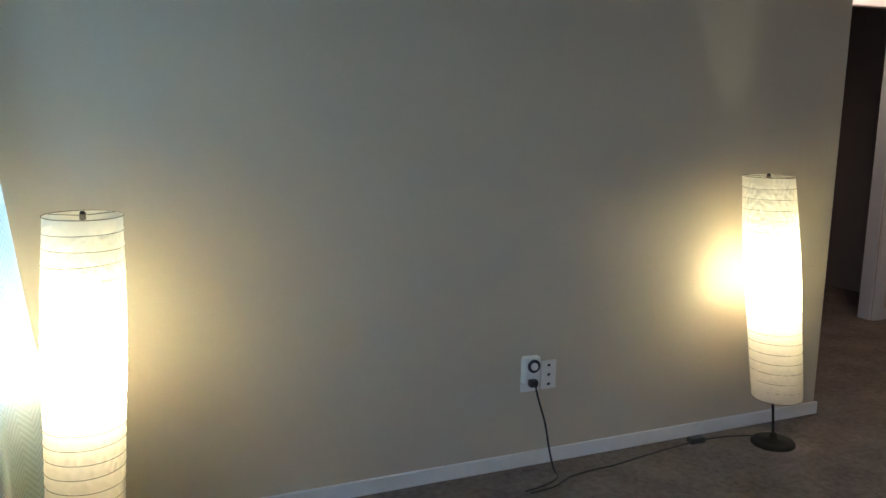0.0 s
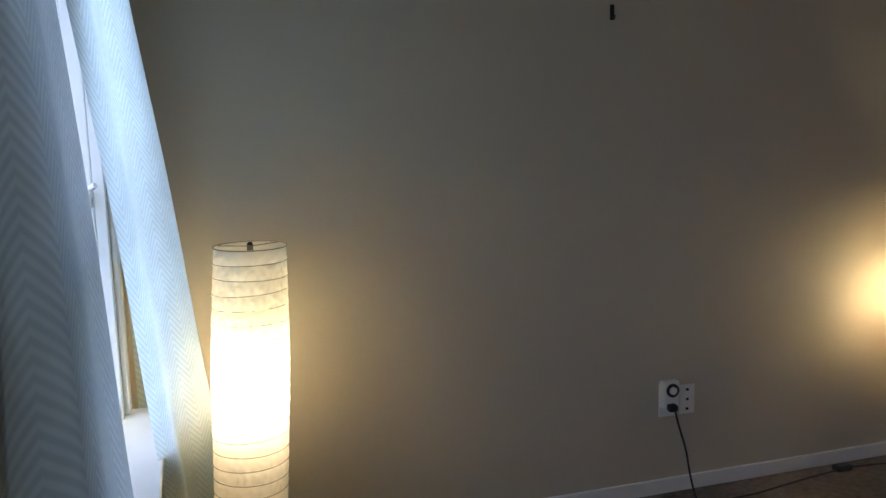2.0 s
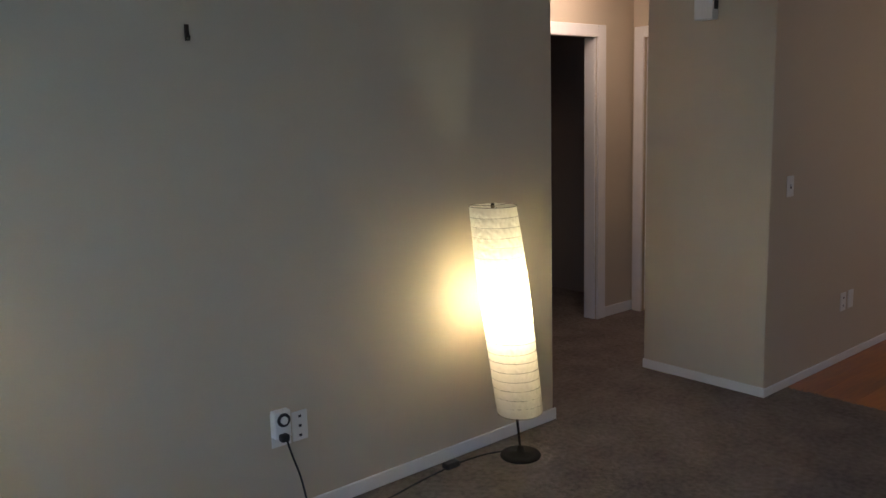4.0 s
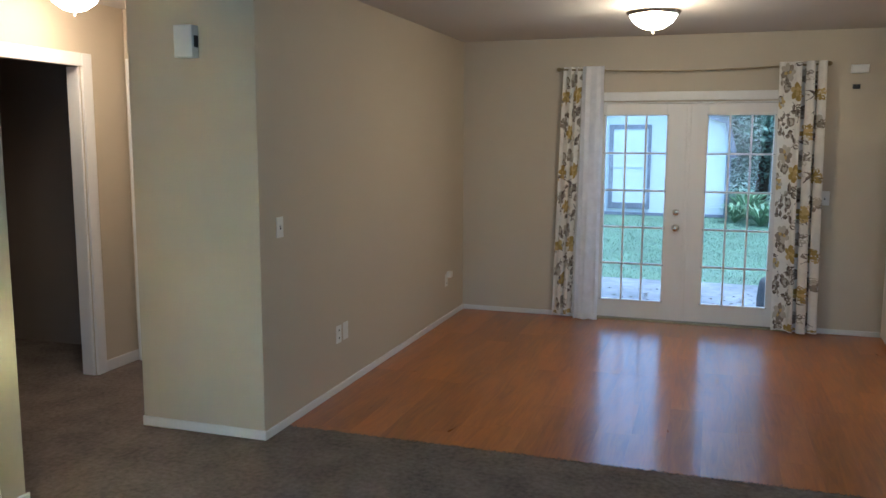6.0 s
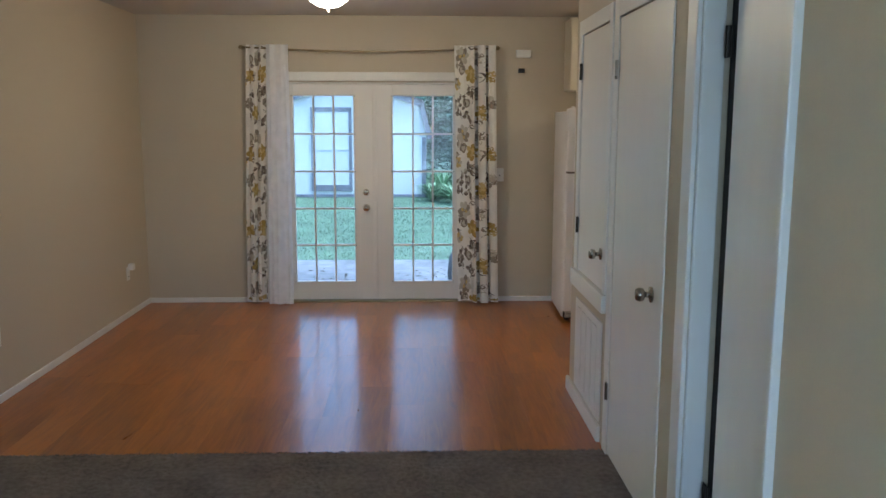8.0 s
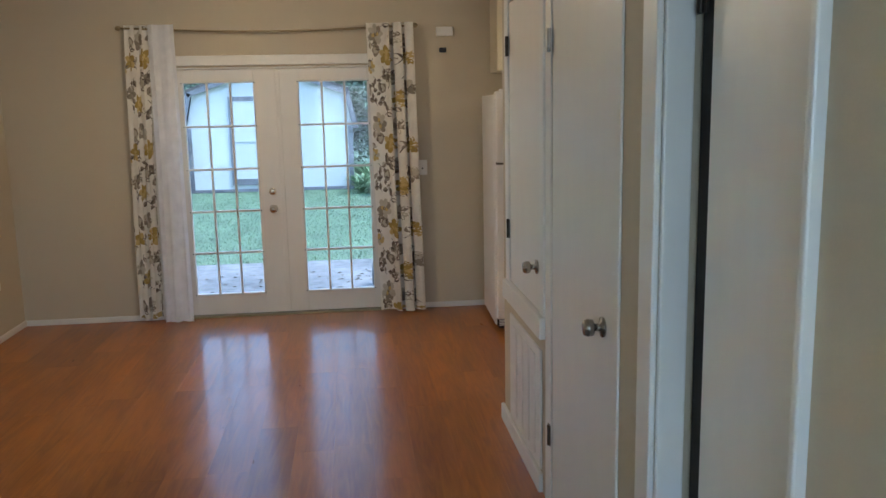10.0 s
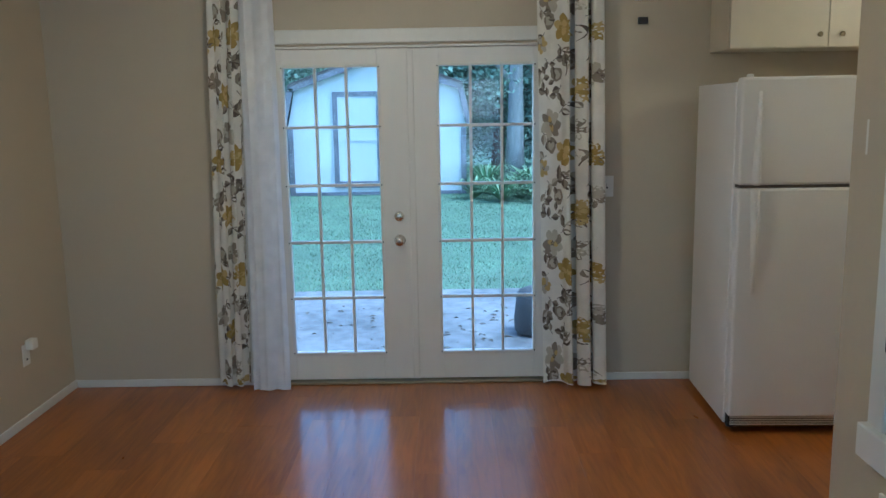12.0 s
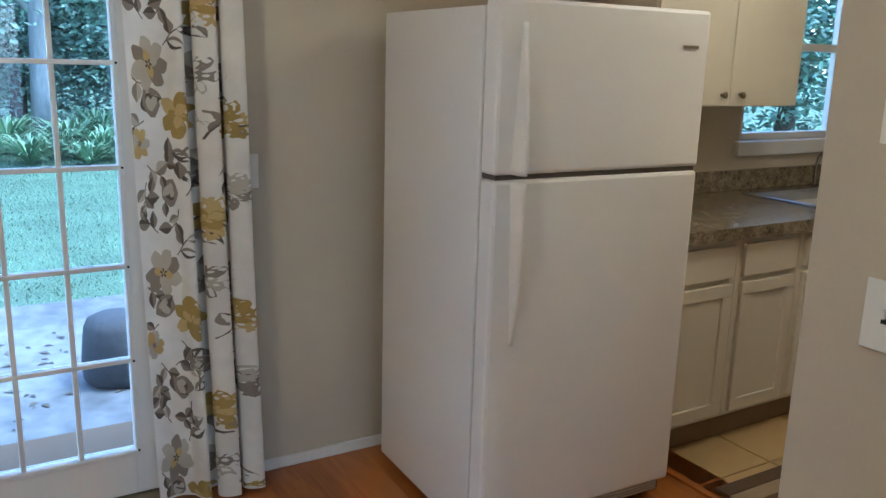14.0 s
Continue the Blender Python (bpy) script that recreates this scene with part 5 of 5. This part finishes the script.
for k, (x, y, h, w) in enumerate(((26, 9, 4.6, 3.0), (26.5, 6.5, 4.2, 2.2), (28.5, 2.0, 4.4, 3.0), (25.6, -1.2, 4.3, 2.6), (23.2, -3.0, 3.9, 2.2), (25, -6.2, 4.6, 3.0), (22, -8.5, 4.6, 2.8), (19, -11, 4.6, 2.8), (24.5, -10.5, 4.6, 3.0),
                                 (16.5, -9.5, 4.2, 2.2), (21.6, -5.4, 3.7, 1.9), (22.6, 7.0, 3.9, 2.0), (27.5, -3.8, 4.8, 3.0), (14.5, -12, 4.4, 2.4), (25.5, 4.3, 3.6, 1.6), (25.5, 0.0, 3.8, 1.8))):
    tree(x, y, h, w, k)
tree(21.7, -1.35, 5.8, 1.6, 41, M_PALEBARK, 1.2, (0.98,))


def fern(x, y, s, k):
    rnd = random.Random(100 + k)
    s *= 0.75
    t = thing("garden_shrub", (x, y, -0.17), "leafy green shrub with long arching leaves", "shrub", "garden shrubs")
    bm = bmesh.new()
    for j in range(170):
        a, ln, up = rnd.uniform(0, 6.28), s * rnd.uniform(0.3, 1.1), rnd.uniform(0.4, 1.3)
        prev = None
        for i in range(6):
            f = i / 5
            r = ln * f
            z = -0.17 + s * up * (1.5 * f - 1.0 * f * f)
            wd = 0.022 * s * math.sin(math.pi * min(f + 0.12, 1.0)) + 0.003
            c = Vector((x + r * math.cos(a), y + r * math.sin(a), z))
            sd = Vector((-math.sin(a), math.cos(a), 0)) * wd
            cur = (bm.verts.new(c - sd), bm.verts.new(c + sd))
            if prev:
                bm.faces.new((prev[0], prev[1], cur[1], cur[0]))
            prev = cur
    part("leaves", bm, M_FERN, t)


for k, (x, y, s) in enumerate(((19.3, -0.9, 0.9), (19.6, -2.0, 1.0), (19.2, -3.0, 0.85), (20.5, -1.6, 1.2), (20.6, -3.4, 1.2), (18.8, -4.2, 0.9), (20.2, -5.0, 1.1), (19.8, 4.7, 0.8), (18.5, -6.2, 1.2), (17.5, -7.6, 1.3), (16.0, -7.4, 1.3), (14.5, -8.3, 1.4), (19.9, -0.4, 0.8), (20.0, -1.4, 0.9), (19.0, -1.7, 0.7), (20.2, -2.6, 1.0), (18.9, -2.5, 0.7), (19.6, -3.7, 0.9), (20.9, -0.7, 1.2), (21.2, -2.2, 1.4))):
    fern(x, y, s, k)

pot = thing("garden_planter", (9.85, -0.62, -0.15), "dark grey rounded planter standing on the patio", "planter")
bm = bmesh.new()
lathe(bm, [(0.165, -0.149), (0.185, -0.12), (0.192, -0.02), (0.186, 0.08), (0.172, 0.155), (0.145, 0.195), (0.09, 0.215), (0.01, 0.22)], (9.86, -0.575, 0), "Z", 32)
for v in bm.verts:
    v.co += Vector((0.012, 0.012, 0.006)) * noise.noise(v.co * 7)
part("planter_body", bm, M_POT, pot, "", True)

# ---- kitchen floor tiles and rug ----
rug = thing("kitchen_rug", (7.1, -3.1, 0), "brown and tan striped kitchen runner", "rug")
RX0, RX1 = 6.72, 7.33
for k in range(9):
    x0 = RX0 + k * (RX1 - RX0) / 9
    block("stripe", (x0 + 0.001, x0 + (RX1 - RX0) / 9 - 0.001, -4.2, -2.27, 0.001, 0.011), M_RUG if k % 2 == 0 else M_RUG2, rug, "", 0.002)

strip = structure("threshold_strip", [(6.39, 7.60, -2.235, -2.20, 0.0, 0.008)], M_PLANK, "wooden strip between laminate and tile", "threshold", 0.003)
kf = tagged(new("kitchen_floor"), "square tan ceramic tile floor with dark joints", "tile floor", "", "structure")
bm = bmesh.new()
slab(bm, -0.2065, 0.2065, -0.2065, 0.2065, -0.021, -0.001, 0.003)
TILE = mesh_of("tile", bm, M_TILE)
for i in range(5):
    for j in range(7):
        o = new("tile", TILE)
        o.location = (6.335 + i * 0.42, -2.445 - j * 0.42, 0)
        o.parent = kf
wf = tagged(new("laminate_floor"), "glossy reddish-brown laminate floor in staggered boards", "wood floor", "", "structure")
PW, PL = 0.19, 1.22
bm = bmesh.new()
slab(bm, 0, PL, 0, PW, -0.021, -0.001, 0.0007)
PLANK = mesh_of("plank", bm, M_PLANK)
CUTS = {}
rp = random.Random(2)
n_rows = int((DL + 2.2) / PW) + 1
for r in range(n_rows):
    y = DL - (r + 1) * PW
    lo = 4.76 if y > RW - 0.06 else (5.72 if y > KW - 0.10 else 6.38)
    x = lo - rp.uniform(0, PL)
    while x < DW:
        a, b = max(x, lo), min(x + PL, DW)
        if b - a > 0.03:
            key = round(b - a, 3)
            if abs(b - a - PL) < 1e-6:
                me = PLANK
            else:
                if key not in CUTS:
                    bm = bmesh.new()
                    slab(bm, 0, key, 0, PW, -0.021, -0.001, 0.0004)
                    CUTS[key] = mesh_of("plank", bm, M_PLANK)
                me = CUTS[key]
            o = new("plank", me)
            o.location = (a, y, 0)
            o.parent = wf
        x += PL
